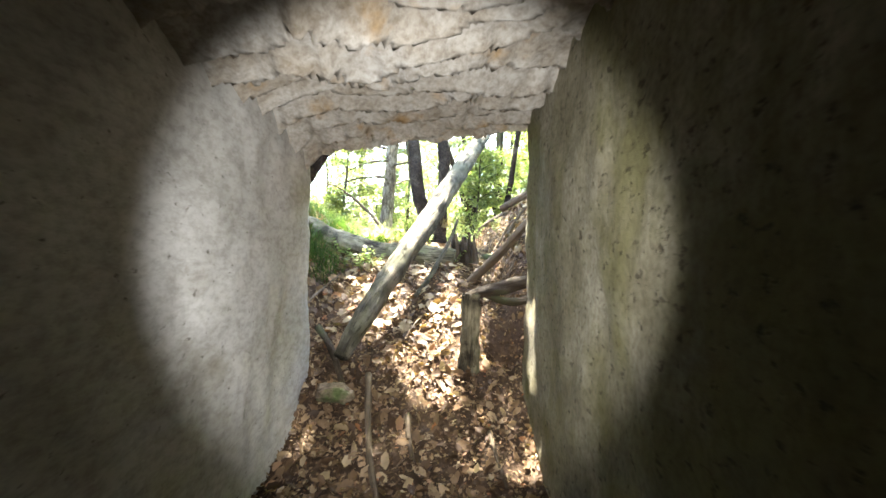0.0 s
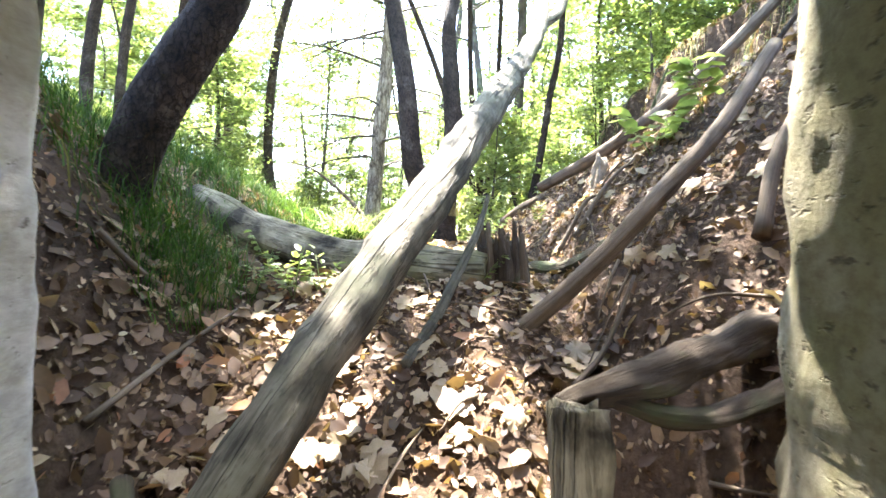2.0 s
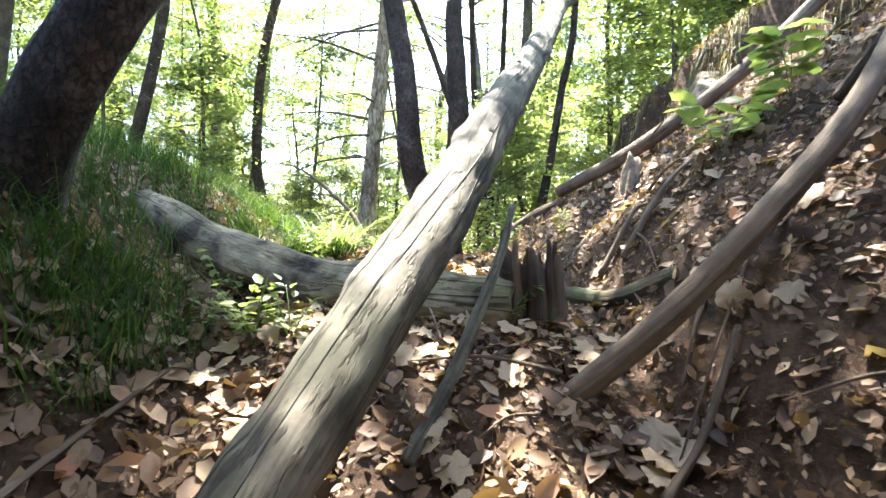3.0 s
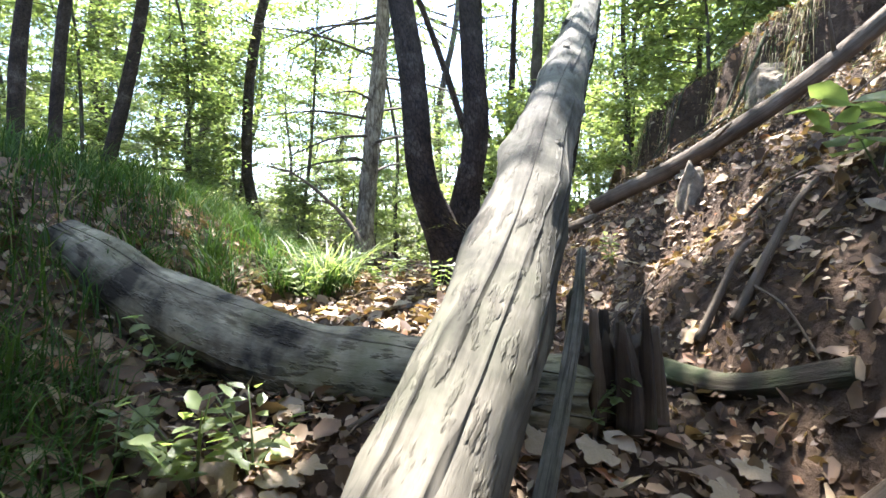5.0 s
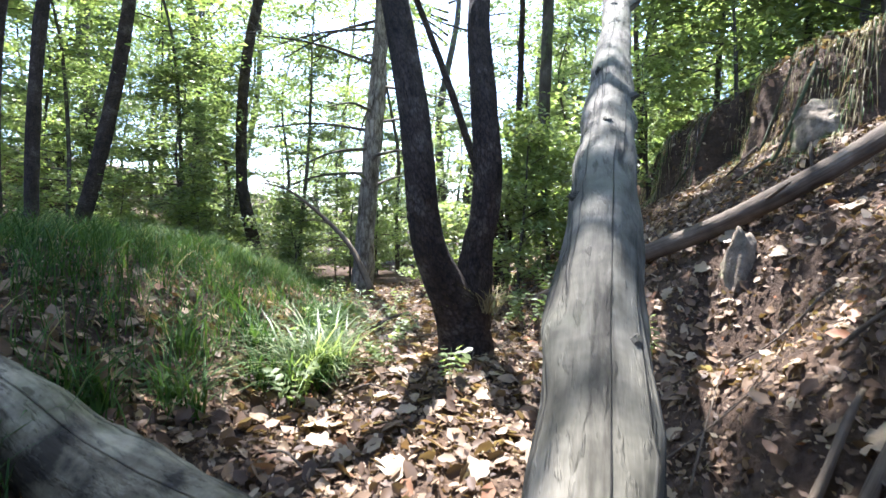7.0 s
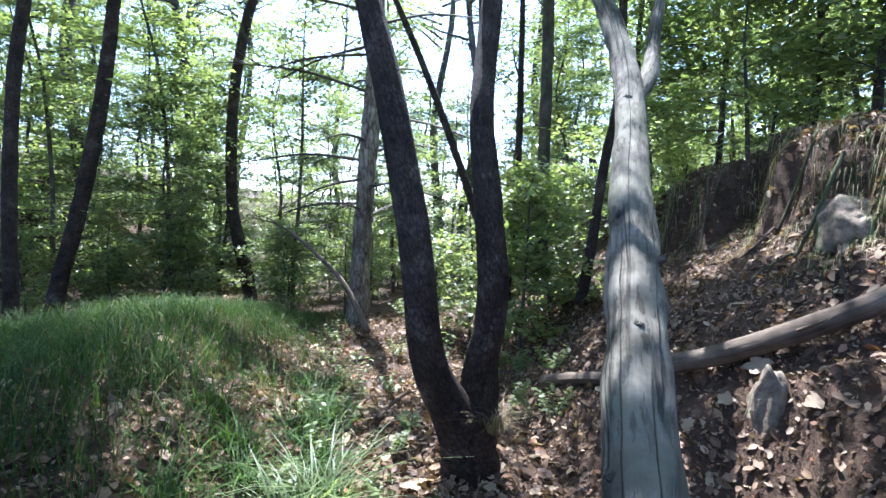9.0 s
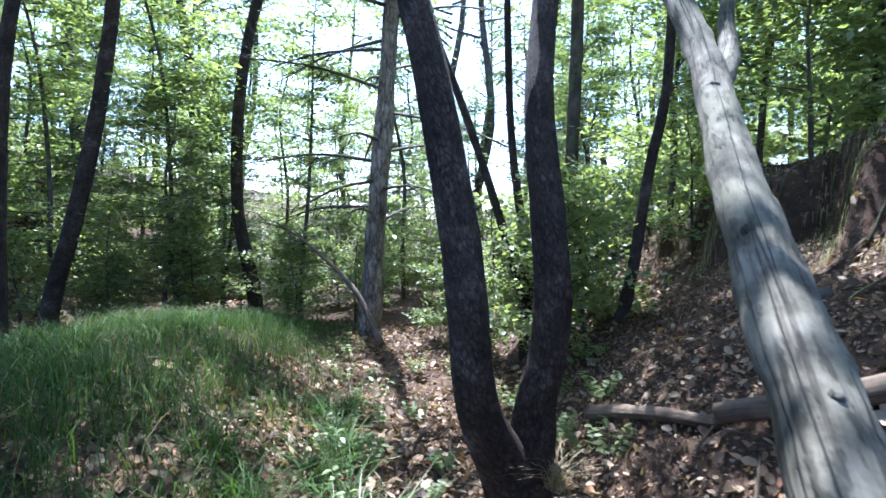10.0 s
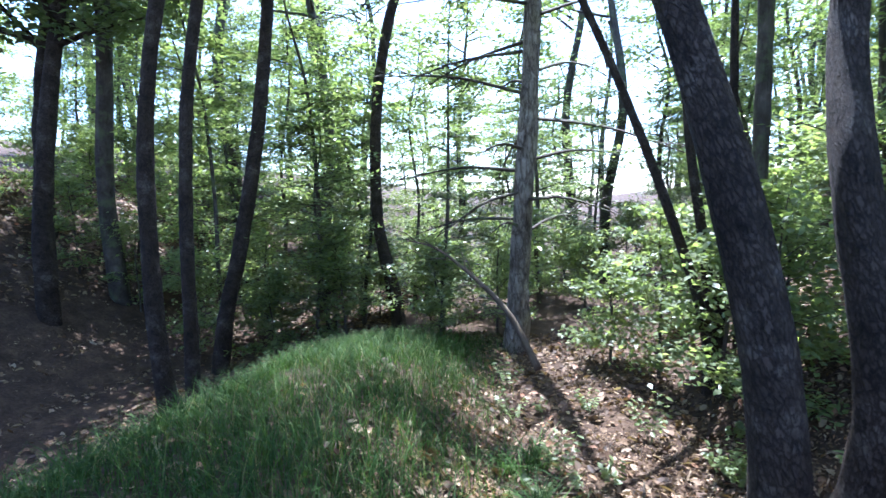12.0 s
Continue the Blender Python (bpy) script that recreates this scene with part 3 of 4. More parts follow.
tall = [forest_tree("tree", 20 + i, 13 + i, 0.13 + 0.015 * i, 6.0 + 0.9 * i, 2.3, 20, 6, 0.17, M_LEAF if i % 2 else M_LEAF_LIGHT, (0.5 * (i - 1), 0.3), "slender green-leaved forest tree with grey-brown bark") for i in range(4)]
young = [forest_tree("young_tree", 40 + i, 5.0 + 0.7 * i, 0.04, 0.7, 1.25, 22, 32, 0.095, M_LEAF_LIGHT if i % 2 else M_LEAF, (0.25 * (i - 1.5), 0.1), "young broadleaf tree with layered light green sprays", "young tree", 0.14, 0.3, 0.15) for i in range(4)]
thicket = [forest_tree("tree", 80 + i, 9.0 + i, 0.09, 1.6, 2.1, 24, 11, 0.2, M_LEAF_LIGHT if i else M_LEAF, (0.3, 0.2 * i), "leafy forest tree with a low spreading crown", "tree", 0.2, 0.35, 0.3) for i in range(2)]
bush = [forest_tree("bush", 60 + i, 1.5 + 0.3 * i, 0.02, 0.12, 0.65, 14, 20, 0.075, M_LEAF_LIGHT, (0.1, 0.05), "low leafy undergrowth bush with light green leaves", "bush") for i in range(3)]


def stand(kinds, places, seed, scale=(0.85, 1.2)):
    rng = random.Random(seed)
    used = set()
    for x, y in places:
        i = rng.randrange(len(kinds))
        s = rng.uniform(*scale)
        m = pose(x, y, gz(x, y) - 0.03, rng.uniform(-3, 3), rng.uniform(-3, 3), rng.uniform(0, 360)) @ Matrix.Diagonal((s, s, s, 1))
        if i in used:
            o = copy_thing(kinds[i], m)
            o.matrix_basis = m
        else:
            used.add(i)
            kinds[i].matrix_basis = m
    for i, k in enumerate(kinds):
        if i not in used:
            k.matrix_basis = pose(30 + 3 * i, 30, gz(30 + 3 * i, 30))


def scatter(seed, n, x0, x1, y0, y1, gap, keep):
    rng = random.Random(seed)
    out = []
    for _ in range(n * 30):
        x, y = rng.uniform(x0, x1), rng.uniform(y0, y1)
        if keep(x, y) and all((x - a) ** 2 + (y - b) ** 2 > gap * gap for a, b in out):
            out.append((x, y))
            if len(out) == n:
                break
    return out


def clear(x, y):
    """Clear of the gully and of the path beyond it."""
    if y < 13 and -5.2 < x < 2.6:
        return False
    if y < 5 and -6 < x < 3:
        return False
    return True


# The first three tall trees stand out of view, added to shade the left hillside.
stand(tall, [(-9.2, 10.8), (-8.8, 8.2), (-11.5, 12.5)] + scatter(5, 34, -22, 20, -6, 34, 2.6, lambda x, y: clear(x, y) and not (-6 < x < 3 and y < 17)) + scatter(15, 18, -26, 24, 28, 48, 2.4, lambda x, y: True), 1)
stand(young, [(-4.9, 13.2), (-2.9, 13.9), (-7.0, 13.8), (-5.3, 16.4), (3.7, 9.2), (4.0, 10.4), (3.7, 11.8), (2.9, 12.6), (4.6, 9.4), (4.3, 7.2), (5.0, 7.8)] + scatter(16, 24, -20, 18, 19, 30, 1.5, lambda x, y: True) + scatter(6, 60, -17, 15, 8, 27, 1.2, lambda x, y: clear(x, y) and (y > 13 or x > 3.2) and not (x < -6 and y < 13)), 2)
stand(thicket, scatter(17, 20, -20, 16, 20, 34, 2.4, lambda x, y: True), 4)
stand(bush, scatter(7, 95, -14, 10, 6, 21, 0.8, lambda x, y: clear(x, y) and (y > 12.5 or x > 3.0)) + [(0.5, 10.6), (1.0, 10.3), (0.9, 11.4), (0.2, 11.8), (-0.3, 12.4), (1.6, 12.2), (0.55, 9.7), (2.3, 10.6), (2.6, 9.3)], 3)


# ---- trees that stand near the gully ----
# Sunlit spots on the ground and the logs (place, radius): the canopy is open towards the sun above them.
SUNLIT = ((0.6, 3.6, 1.5, 0.16), (-0.5, 4.3, 0.75, 0.28), (-0.75, 4.6, 0.9, 0.22), (-0.9, 6.85, 1.45, 0.3), (1.16, 6.75, 1.6, 0.2), (-4.9, 13.2, 3.0, 1.3), (-2.9, 13.9, 3.0, 1.3), (-0.02, 3.96, 0.55, 0.42), (0.62, 5.55, 1.4, 0.15), (0.87, 6.07, 1.75, 0.24), (-0.35, 6.2, 1.26, 0.5), (-0.08, 5.1, 1.75, 0.2), (-0.36, 4.38, 1.28, 0.24), (-0.7, 5.0, 0.95, 0.13), (0.3, 6.2, 2.45, 0.07), (0.18, 5.9, 2.28, 0.09),
          (0.53, 6.88, 2.95, 0.2), (0.75, 7.5, 3.5, 0.2), (1.16, 6.8, 2.0, 0.2), (1.7, 6.5, 2.6, 0.2), (2.1, 7.2, 2.8, 0.25), (2.0, 6.5, 2.7, 0.3), (1.9, 8.6, 2.8, 0.3), (1.55, 6.3, 2.2, 0.2), (-1.35, 8.5, 1.5, 0.45), (-0.9, 9.4, 1.1, 0.4), (-1.0, 7.3, 1.3, 0.25), (-2.1, 11.2, 1.5, 0.6), (-0.7, 10.6, 1.1, 0.4), (2.0, 7.9, 2.7, 0.2))

def open_to_sun(leaves, origin):
    """Leaves, without those that would stand between the sun and the sunlit spots."""
    c = leaves.mean(axis=1) + np.array(origin)
    keep = np.ones(len(c), bool)
    for x, y, z, r in SUNLIT:
        v = c - np.array((x, y, z))
        along = v @ np.array(sun_dir)
        off = np.linalg.norm(v - along[:, None] * np.array(sun_dir), axis=1)
        keep &= (off > r) | (along < 0)
    return leaves[keep]


def crown_on(parent, rng, points, reach, n_br, per, leaf, z0, material, r=0.05):
    """Limbs and leaves along a bent stem, above height z0."""
    c = spline(points, 40)
    c = c[c[:, 2] > z0]
    anchors = []
    for i in range(n_br):
        p = c[int((i + rng.uniform(0, 0.9)) / n_br * (len(c) - 1))]
        a = rng.uniform(0, 2 * math.pi)
        le = reach * rng.uniform(0.5, 1.1)
        d = np.array([math.cos(a), math.sin(a), rng.uniform(0.2, 0.7)])
        q = p + d * le * 0.5 + rng.normal(size=3) * 0.1
        e2 = p + d * le * np.array([1, 1, 0.8])
        line = np.array([p * 0.5 + q * 0.5, q, q * 0.5 + e2 * 0.5, e2])[:, None]
        if len(open_to_sun(line, parent.location)) < 3:
            continue
        v, f, u = tube([p, q, e2], [r * 0.5, r * 0.3, r * 0.08], n=7, seg=6, bumps=0.03, seed=i)
        mesh_object("limb", v, f, M_BARK, parent, "", u)
        anchors += [p + (q - p) * 0.8, q, q * 0.5 + e2 * 0.5, e2]
    tagged(cloud_mesh("crown", open_to_sun(sprays(rng, np.array(anchors), per, 0.34, 0.4, leaf), parent.location), 4, QUAD, material, parent), kind="stuff")


def near_tree(name, points, radii, material, label, crown=None, category="tree", seg=18, n=50):
    e = base(name, points[0], label, category)
    pts = rel(points, e)
    stem("trunk", pts, radii, material, e, n=n, seg=seg, bumps=0.1, seed=len(name) + points[0][0])
    if crown:
        crown_on(e, np.random.default_rng(int(abs(points[0][0]) * 100)), pts, *crown)
    return e


near_tree("leaning_tree", [(-1.76, 5.04, 1.0), (-1.68, 5.0, 1.38), (-1.58, 4.96, 1.68), (-1.43, 4.92, 1.93), (-1.26, 4.88, 2.17), (-1.1, 4.84, 2.42), (-0.87, 4.6, 2.95), (-0.72, 4.1, 3.7), (-0.6, 3.2, 5.0), (-0.4, 2.4, 6.5), (0, 1.5, 8.5)],
          [0.2, 0.155, 0.13, 0.118, 0.113, 0.11, 0.106, 0.1, 0.09, 0.07, 0.03], M_BARK, "dark rough-barked tree leaning over the bunker mouth", (2.1, 12, 18, 0.12, 4.8, M_LEAF, 0.07))
vt = near_tree("forked_tree", [(-0.13, 7.42, 1.05), (-0.16, 7.39, 1.42), (-0.27, 7.3, 1.68), (-0.37, 7.22, 1.9), (-0.41, 7.17, 2.1), (-0.44, 7.12, 2.4), (-0.49, 7.12, 2.8), (-0.58, 7.18, 3.3), (-0.72, 7.28, 3.9), (-1.05, 7.4, 5.0), (-1.3, 7.6, 7.0), (-1.3, 8, 9.5)],
               [0.19, 0.155, 0.122, 0.104, 0.094, 0.086, 0.08, 0.077, 0.07, 0.058, 0.045, 0.02], M_BARK, "dark forked tree with two rising stems in the gully", (3.0, 28, 50, 0.13, 5.9, M_LEAF_LIGHT, 0.05))
vp = rel([(-0.13, 7.4, 1.45), (-0.1, 7.41, 1.72), (-0.08, 7.39, 1.95), (-0.05, 7.34, 2.15), (-0.04, 7.3, 2.45), (-0.07, 7.31, 2.8), (-0.1, 7.4, 3.3), (-0.03, 7.58, 3.9), (0.1, 7.7, 5.2), (0.5, 8, 7.0), (0.7, 8.3, 9.0)], vt)
stem("second_stem", vp, [0.13, 0.112, 0.09, 0.085, 0.083, 0.076, 0.066, 0.06, 0.05, 0.04, 0.02], M_BARK, vt, n=60, seg=18, bumps=0.12, seed=31)
crown_on(vt, np.random.default_rng(63), vp, 3.0, 28, 50, 0.13, 5.3, M_LEAF_LIGHT, 0.045)
near_tree("tree", [(-3.78, 14.4, 0.6), (-3.95, 14.4, 1.8), (-4.2, 14.5, 3.0), (-4.15, 14.5, 4.9), (-3.85, 14.5, 6.5), (-3.4, 14.5, 8.0), (-3.2, 14.6, 11)], [0.15, 0.125, 0.11, 0.1, 0.09, 0.075, 0.03], M_BARK, "dark crooked forest tree behind the grassy mound", (2.2, 16, 22, 0.13, 6.0, M_LEAF_LIGHT, 0.1))
near_tree("tree", [(-6.2, 12.3, 0.4), (-6.0, 12.3, 1.6), (-5.65, 12.4, 3.0), (-5.35, 12.5, 4.6), (-5.1, 12.5, 6.2), (-4.8, 12.4, 8.0), (-4.7, 12.4, 10.5)], [0.15, 0.12, 0.11, 0.1, 0.09, 0.075, 0.03], M_BARK, "dark slender forest tree with bent stem", (2.0, 13, 22, 0.13, 6.2, M_LEAF, 0.09))
near_tree("tree", [(-5.25, 10.4, 0.4), (-5.15, 10.4, 1.5), (-5.1, 10.4, 3.0), (-4.95, 10.4, 4.6), (-4.6, 10.5, 6.6), (-4.3, 10.6, 9.5)], [0.1, 0.08, 0.072, 0.066, 0.055, 0.02], M_BARK, "dark slender forest tree with bent stem", (2.0, 12, 22, 0.13, 6.2, M_LEAF, 0.08))
near_tree("tree", [(-5.5, 10.5, 0.4), (-5.65, 10.5, 1.5), (-5.68, 10.5, 3.0), (-5.55, 10.5, 4.6), (-5.2, 10.6, 6.6), (-4.9, 10.7, 9.5)], [0.13, 0.105, 0.095, 0.085, 0.07, 0.03], M_BARK, "dark slender forest tree with bent stem", (2.0, 12, 22, 0.13, 6.2, M_LEAF, 0.08))
near_tree("tree", [(1.08, 9.45, 1.9), (1.15, 9.42, 2.3), (1.27, 9.4, 3.2), (1.4, 9.38, 4.0), (1.42, 9.4, 5.4), (1.35, 9.4, 7.5)], [0.06, 0.05, 0.045, 0.042, 0.035, 0.015], M_BARK, "thin dark sapling leaning on the bank", (1.3, 12, 50, 0.11, 4.2, M_LEAF_LIGHT, 0.05), seg=12)
near_tree("tree", [(0.5, 10.85, 1.1), (0.41, 10.85, 2.0), (0.03, 10.85, 3.25), (-0.43, 10.85, 4.5), (-0.97, 10.85, 5.75), (-1.6, 10.9, 7.2)], [0.07, 0.055, 0.048, 0.042, 0.036, 0.02], M_BARK, "thin slanting forest tree", (1.6, 12, 50, 0.12, 4.5, M_LEAF_LIGHT, 0.06), seg=12)
near_tree("tree", [(1.15, 11.5, 1.8), (1.15, 11.5, 3), (1.2, 11.5, 5), (1.2, 11.5, 7), (1.2, 11.5, 9)], [0.1, 0.085, 0.08, 0.07, 0.02], M_BARK_FAR, "slim straight forest tree", (1.8, 14, 55, 0.12, 4.2, M_LEAF_LIGHT, 0.06), seg=12)

# Stands out of view; added only so that its dense crown shades the mound.
near_tree("tree", [(-4.7, 6.6, 1.6), (-4.5, 6.7, 4), (-3.8, 7.6, 6.5), (-2.9, 8.6, 9.5)], [0.16, 0.13, 0.1, 0.03], M_BARK, "dark forest tree out of view, added for its crown's shade on the mound", (3.0, 42, 105, 0.15, 6.0, M_LEAF, 0.1))

clump = base("tree", (0.52, 10.95, 1.1), "dark multi-stemmed tree at the gully edge", "tree")
for i, pts in enumerate(([(0.5, 10.95, 1.0), (0.48, 10.95, 2.4), (0.3, 11.0, 4.0), (0.25, 11.1, 6.5), (0.3, 11.2, 8.5)], [(0.56, 11.0, 1.0), (0.62, 11.0, 2.2), (0.75, 11.1, 3.6), (0.8, 11.2, 5.5), (0.9, 11.4, 8.0)])):
    stem("stem", rel(pts, clump), [0.07, 0.055, 0.045, 0.035, 0.012], M_BARK, clump, n=30, seg=12, bumps=0.1, seed=50 + i)

near_tree("tree", [(-8.7, 11.8, 1.2), (-8.6, 11.8, 3.5), (-8.2, 12.0, 6.5), (-7.8, 12.2, 9.5)], [0.16, 0.13, 0.1, 0.03], M_BARK, "dark leafy forest tree on the hillside", (2.8, 32, 100, 0.15, 4.4, M_LEAF, 0.1))
hz = gz(-10.4, 13.4)
near_tree("tree", [(-10.4, 13.4, hz - 0.1), (-10.3, 13.4, hz + 2.3), (-9.9, 13.6, hz + 5.3), (-9.6, 13.7, hz + 8.3)], [0.15, 0.12, 0.1, 0.03], M_BARK, "dark leafy forest tree on the hillside", (2.8, 30, 90, 0.15, 3.4, M_LEAF, 0.1))

pine = base("dead_pine", (-1.58, 13.0, 0.8), "bare dead conifer with pale flaking bark and dry branches", "tree")
PINE = [(-1.62, 13, 0.7), (-1.55, 13.0, 1.8), (-1.45, 13.0, 3.2), (-1.3, 13.0, 5.0), (-1.2, 13.0, 7.0), (-1.1, 13, 10)]
stem("trunk", rel(PINE, pine), [0.2, 0.165, 0.15, 0.135, 0.1, 0.03], M_PINE, pine, n=50, seg=18, bumps=0.14, seed=21)
prng = np.random.default_rng(4)
pcs = spline(rel(PINE, pine), 60)
for i in range(26):
    p = pcs[int(20 + i * 1.4)]
    a = math.pi + prng.uniform(-1.5, 1.5) if i % 3 else prng.uniform(-1.2, 1.2)
    le = prng.uniform(1.2, 2.6)
    d = np.array([math.cos(a), math.sin(a) * 0.6, prng.uniform(-0.35, 0.15)])
    bits = [tube([p, p + d * le * 0.5 + (0, 0, 0.12), p + d * le], [0.03, 0.02, 0.005], n=8, seg=5, bumps=0.0, seed=i)]
    for j in range(7):
        u = 0.3 + 0.1 * j
        q = p + d * le * u + (0, 0, 0.08)
        w = np.array([d[0] * 0.5, prng.uniform(-1, 1), prng.uniform(-0.5, 0.3)]) * le * 0.3
        bits.append(tube([q, q + w * 0.5, q + w], [0.01, 0.007, 0.003], n=4, seg=4, bumps=0.0, seed=j))
    v, f, u = joined(bits)
    mesh_object("dry_branch", v, f, M_BARK_FAR, pine, "", u)

# ---- stones ----
def stone(name, place, size, seed, label):
    bm = bmesh.new()
    bmesh.ops.create_icosphere(bm, subdivisions=5, radius=1)
    prng = random.Random(int(seed * 10))
    cuts = [(Vector((prng.gauss(0, 1), prng.gauss(0, 1), prng.gauss(0, 1))).normalized(), prng.uniform(0.8, 1.05)) for _ in range(11)]
    for v in bm.verts:
        v.co = Vector([math.copysign(abs(c) ** 0.6, c) for c in v.co])
        for nrm, d in cuts:
            v.co -= nrm * max(0.0, v.co.dot(nrm) - d)
        q = v.co * 1.1 + Vector((seed, 0, 0))
        v.co *= 1 + 0.22 * noise.noise(q) + 0.1 * noise.noise(q * 3) + 0.03 * noise.noise(q * 9)
        v.co = Vector([c * 0.95 * s for c, s in zip(v.co, size)])
    me = bpy.data.meshes.new(name)
    bm.to_mesh(me)
    me.polygons.foreach_set("use_smooth", np.ones(len(me.polygons), dtype=bool))
    me.materials.append(M_STONE)
    ob = new(name, me)
    ob.location = place
    return tagged(ob, label, "rock")


stone("boulder", (2.1, 7.42, 2.67), (0.21, 0.2, 0.23), 2.0, "grey mossy boulder set in the bank")
stone("rock", (1.17, 6.83, 1.62), (0.1, 0.13, 0.44), 9.0, "pale upright rock under the fallen branch")
stone("rock", (-0.72, 3.4, 0.32), (0.13, 0.09, 0.07), 7.0, "pale flat stone inside the bunker mouth")

# ---- litter, grass and roots ----
LEAF6 = ((0, -0.5, 0.02), (0.26, -0.2, 0.10), (0.2, 0.25, 0.07), (0, 0.5, 0.0), (-0.22, 0.22, 0.1), (-0.27, -0.2, 0.05))
LEAF6_FACES = [(0, 1, 2), (0, 2, 3), (0, 3, 4), (0, 4, 5)]


def ground_points(rng, n, x0, x1, y0, y1, weight):
    x, y = rng.uniform(x0, x1, n), rng.uniform(y0, y1, n)
    ok = rng.uniform(size=n) < weight(x, y)
    x, y = x[ok], y[ok]
    e = 0.03
    z = ground_height(x, y)
    nrm = np.stack([-(ground_height(x + e, y) - z) / e, -(ground_height(x, y + e) - z) / e, np.ones_like(x)], 1)
    return np.stack([x, y, z], 1), nrm


def mound_weight(x, y):
    """Where grass grows: the left bank and mound."""
    left = np.interp(y, [4.2, 5.2, 6, 7, 8, 9.5, 11, 13], [-1.25, -1.35, -1.35, -1.2, -1.3, -1.45, -1.6, -1.7])
    return smoothstep(left + 0.15, left - 0.35, x) * smoothstep(4.3, 4.9, y) * smoothstep(14.5, 12.5, y) * smoothstep(-5.2, -4.0, x)


def face_cover(x, y):
    """Grass is thin on the steep face of the mound towards the gully and thick on its crest."""
    left = np.interp(y, [4.2, 5.2, 6, 7, 8, 9.5, 11, 13], [-1.25, -1.35, -1.35, -1.2, -1.3, -1.45, -1.6, -1.7])
    return np.where(y > 5.6, 0.28 + 0.72 * smoothstep(left - 0.35, left - 0.85, x), 1.0)


lrng = np.random.default_rng(12)
in_hole = lambda x, y: ((x > -1.0) & (x < 0.6) & (y < 3.9)) | (y > 3.7)
lp, ln = ground_points(lrng, 90000, -5.5, 4.5, 1.0, 14, lambda x, y: in_hole(x, y) * (1 - 0.75 * mound_weight(x, y) * face_cover(x, y)) * np.where(y < 9, 1.0, 0.5) * np.where(np.abs(x) < 2.4, 1.0, 0.5))
ln = ln / np.linalg.norm(ln, axis=1)[:, None] + lrng.normal(size=ln.shape) * 0.5
lp[:, 2] += lrng.uniform(0.0, 0.035, len(lp))
litter = cloud_mesh("leaf_litter", leaf_sheet(lrng, lp, ln, (0.03 + 0.085 * lrng.uniform(0, 1, len(lp)) ** 2.0) * np.where(lp[:, 0] > 0.35, 0.75, 1.0), LEAF6), 6, LEAF6_FACES, M_LITTER)
fp, fn = ground_points(lrng, 70000, -2.2, 2.6, 2.0, 10, in_hole)
fn = fn / np.linalg.norm(fn, axis=1)[:, None] + lrng.normal(size=fn.shape) * 0.6
fp[:, 2] += lrng.uniform(0.0, 0.03, len(fp))
crumbs = cloud_mesh("leaf_crumbs", leaf_sheet(lrng, fp, fn, lrng.uniform(0.012, 0.04, len(fp)), ((0, -0.5, 0), (0.2, 0, 0.1), (0, 0.5, 0), (-0.3, 0.1, 0))), 4, QUAD, M_LITTER)
tagged(crumbs, "small broken bits of dead leaf and bark", "leaf litter", kind="stuff")
hp, hn = ground_points(lrng, 26000, -14, -4.2, 4, 20, lambda x, y: np.ones_like(x))
hillside = cloud_mesh("leaf_litter", leaf_sheet(lrng, hp, hn + lrng.normal(size=hn.shape) * 0.4, lrng.uniform(0.06, 0.14, len(hp)), LEAF6), 6, LEAF6_FACES, M_LITTER)
tagged(hillside, "dead leaves on the wooded hillside", "leaf litter", kind="stuff")
tagged(litter, "brown and tan dead leaves covering the ground", "leaf litter", kind="stuff")


def blades(rng, p, length, lean, width, droop):
    k = len(p)
    a = rng.uniform(0, 2 * math.pi, k)
    d = np.stack([np.cos(a), np.sin(a), np.zeros(k)], 1)
    s = np.stack([-np.sin(a), np.cos(a), np.zeros(k)], 1) * width[:, None]
    out = np.empty((k, 7, 3))
    up = np.array([0, 0, 1.0])
    for i, u in enumerate((0.0, 0.4, 0.75)):
        c = p + up * (length * (u - droop * u * u))[:, None] + d * (length * lean * u * u)[:, None]
        out[:, 2 * i], out[:, 2 * i + 1] = c - s * (1 - 0.6 * u), c + s * (1 - 0.6 * u)
    out[:, 6] = p + up * (length * (1 - droop))[:, None] + d * (length * lean)[:, None]
    return out


BLADE = [(0, 1, 3), (0, 3, 2), (2, 3, 5), (2, 5, 4), (4, 5, 6)]
gp, _ = ground_points(lrng, 100000, -5.5, -0.9, 4.4, 14.5, lambda x, y: mound_weight(x, y) * face_cover(x, y) * np.clip(0.62 + 0.6 * wave_noise(x * 1.3, y * 1.3), 0.05, 1))
k = len(gp)
grass = cloud_mesh("grass", blades(lrng, gp, lrng.uniform(0.12, 0.34, k), lrng.uniform(0.3, 1.0, k), lrng.uniform(0.0018, 0.004, k), lrng.uniform(0.2, 0.55, k)), 7, BLADE, M_GRASS)
tagged(grass, "long soft green grass on the mound", "grass", kind="stuff")


def long_grass(rng, name, centre, radius, n, length, width, material, label, kind=""):
    """A tuft of arching blades round one root."""
    a, r = rng.uniform(0, 2 * math.pi, n), radius * np.sqrt(rng.uniform(0, 1, n))
    p = np.stack([centre[0] + r * np.cos(a), centre[1] + r * np.sin(a), np.zeros(n)], 1)
    p[:, 2] = ground_height(p[:, 0], p[:, 1]) - 0.01 if centre[2] is None else centre[2]
    ob = cloud_mesh(name, blades(rng, p, length * rng.uniform(0.6, 1.2, n), rng.uniform(0.4, 1.3, n), width * rng.uniform(0.6, 1.2, n), rng.uniform(0.25, 0.8, n)), 7, BLADE, material)
    return tagged(ob, label, "grass tuft")


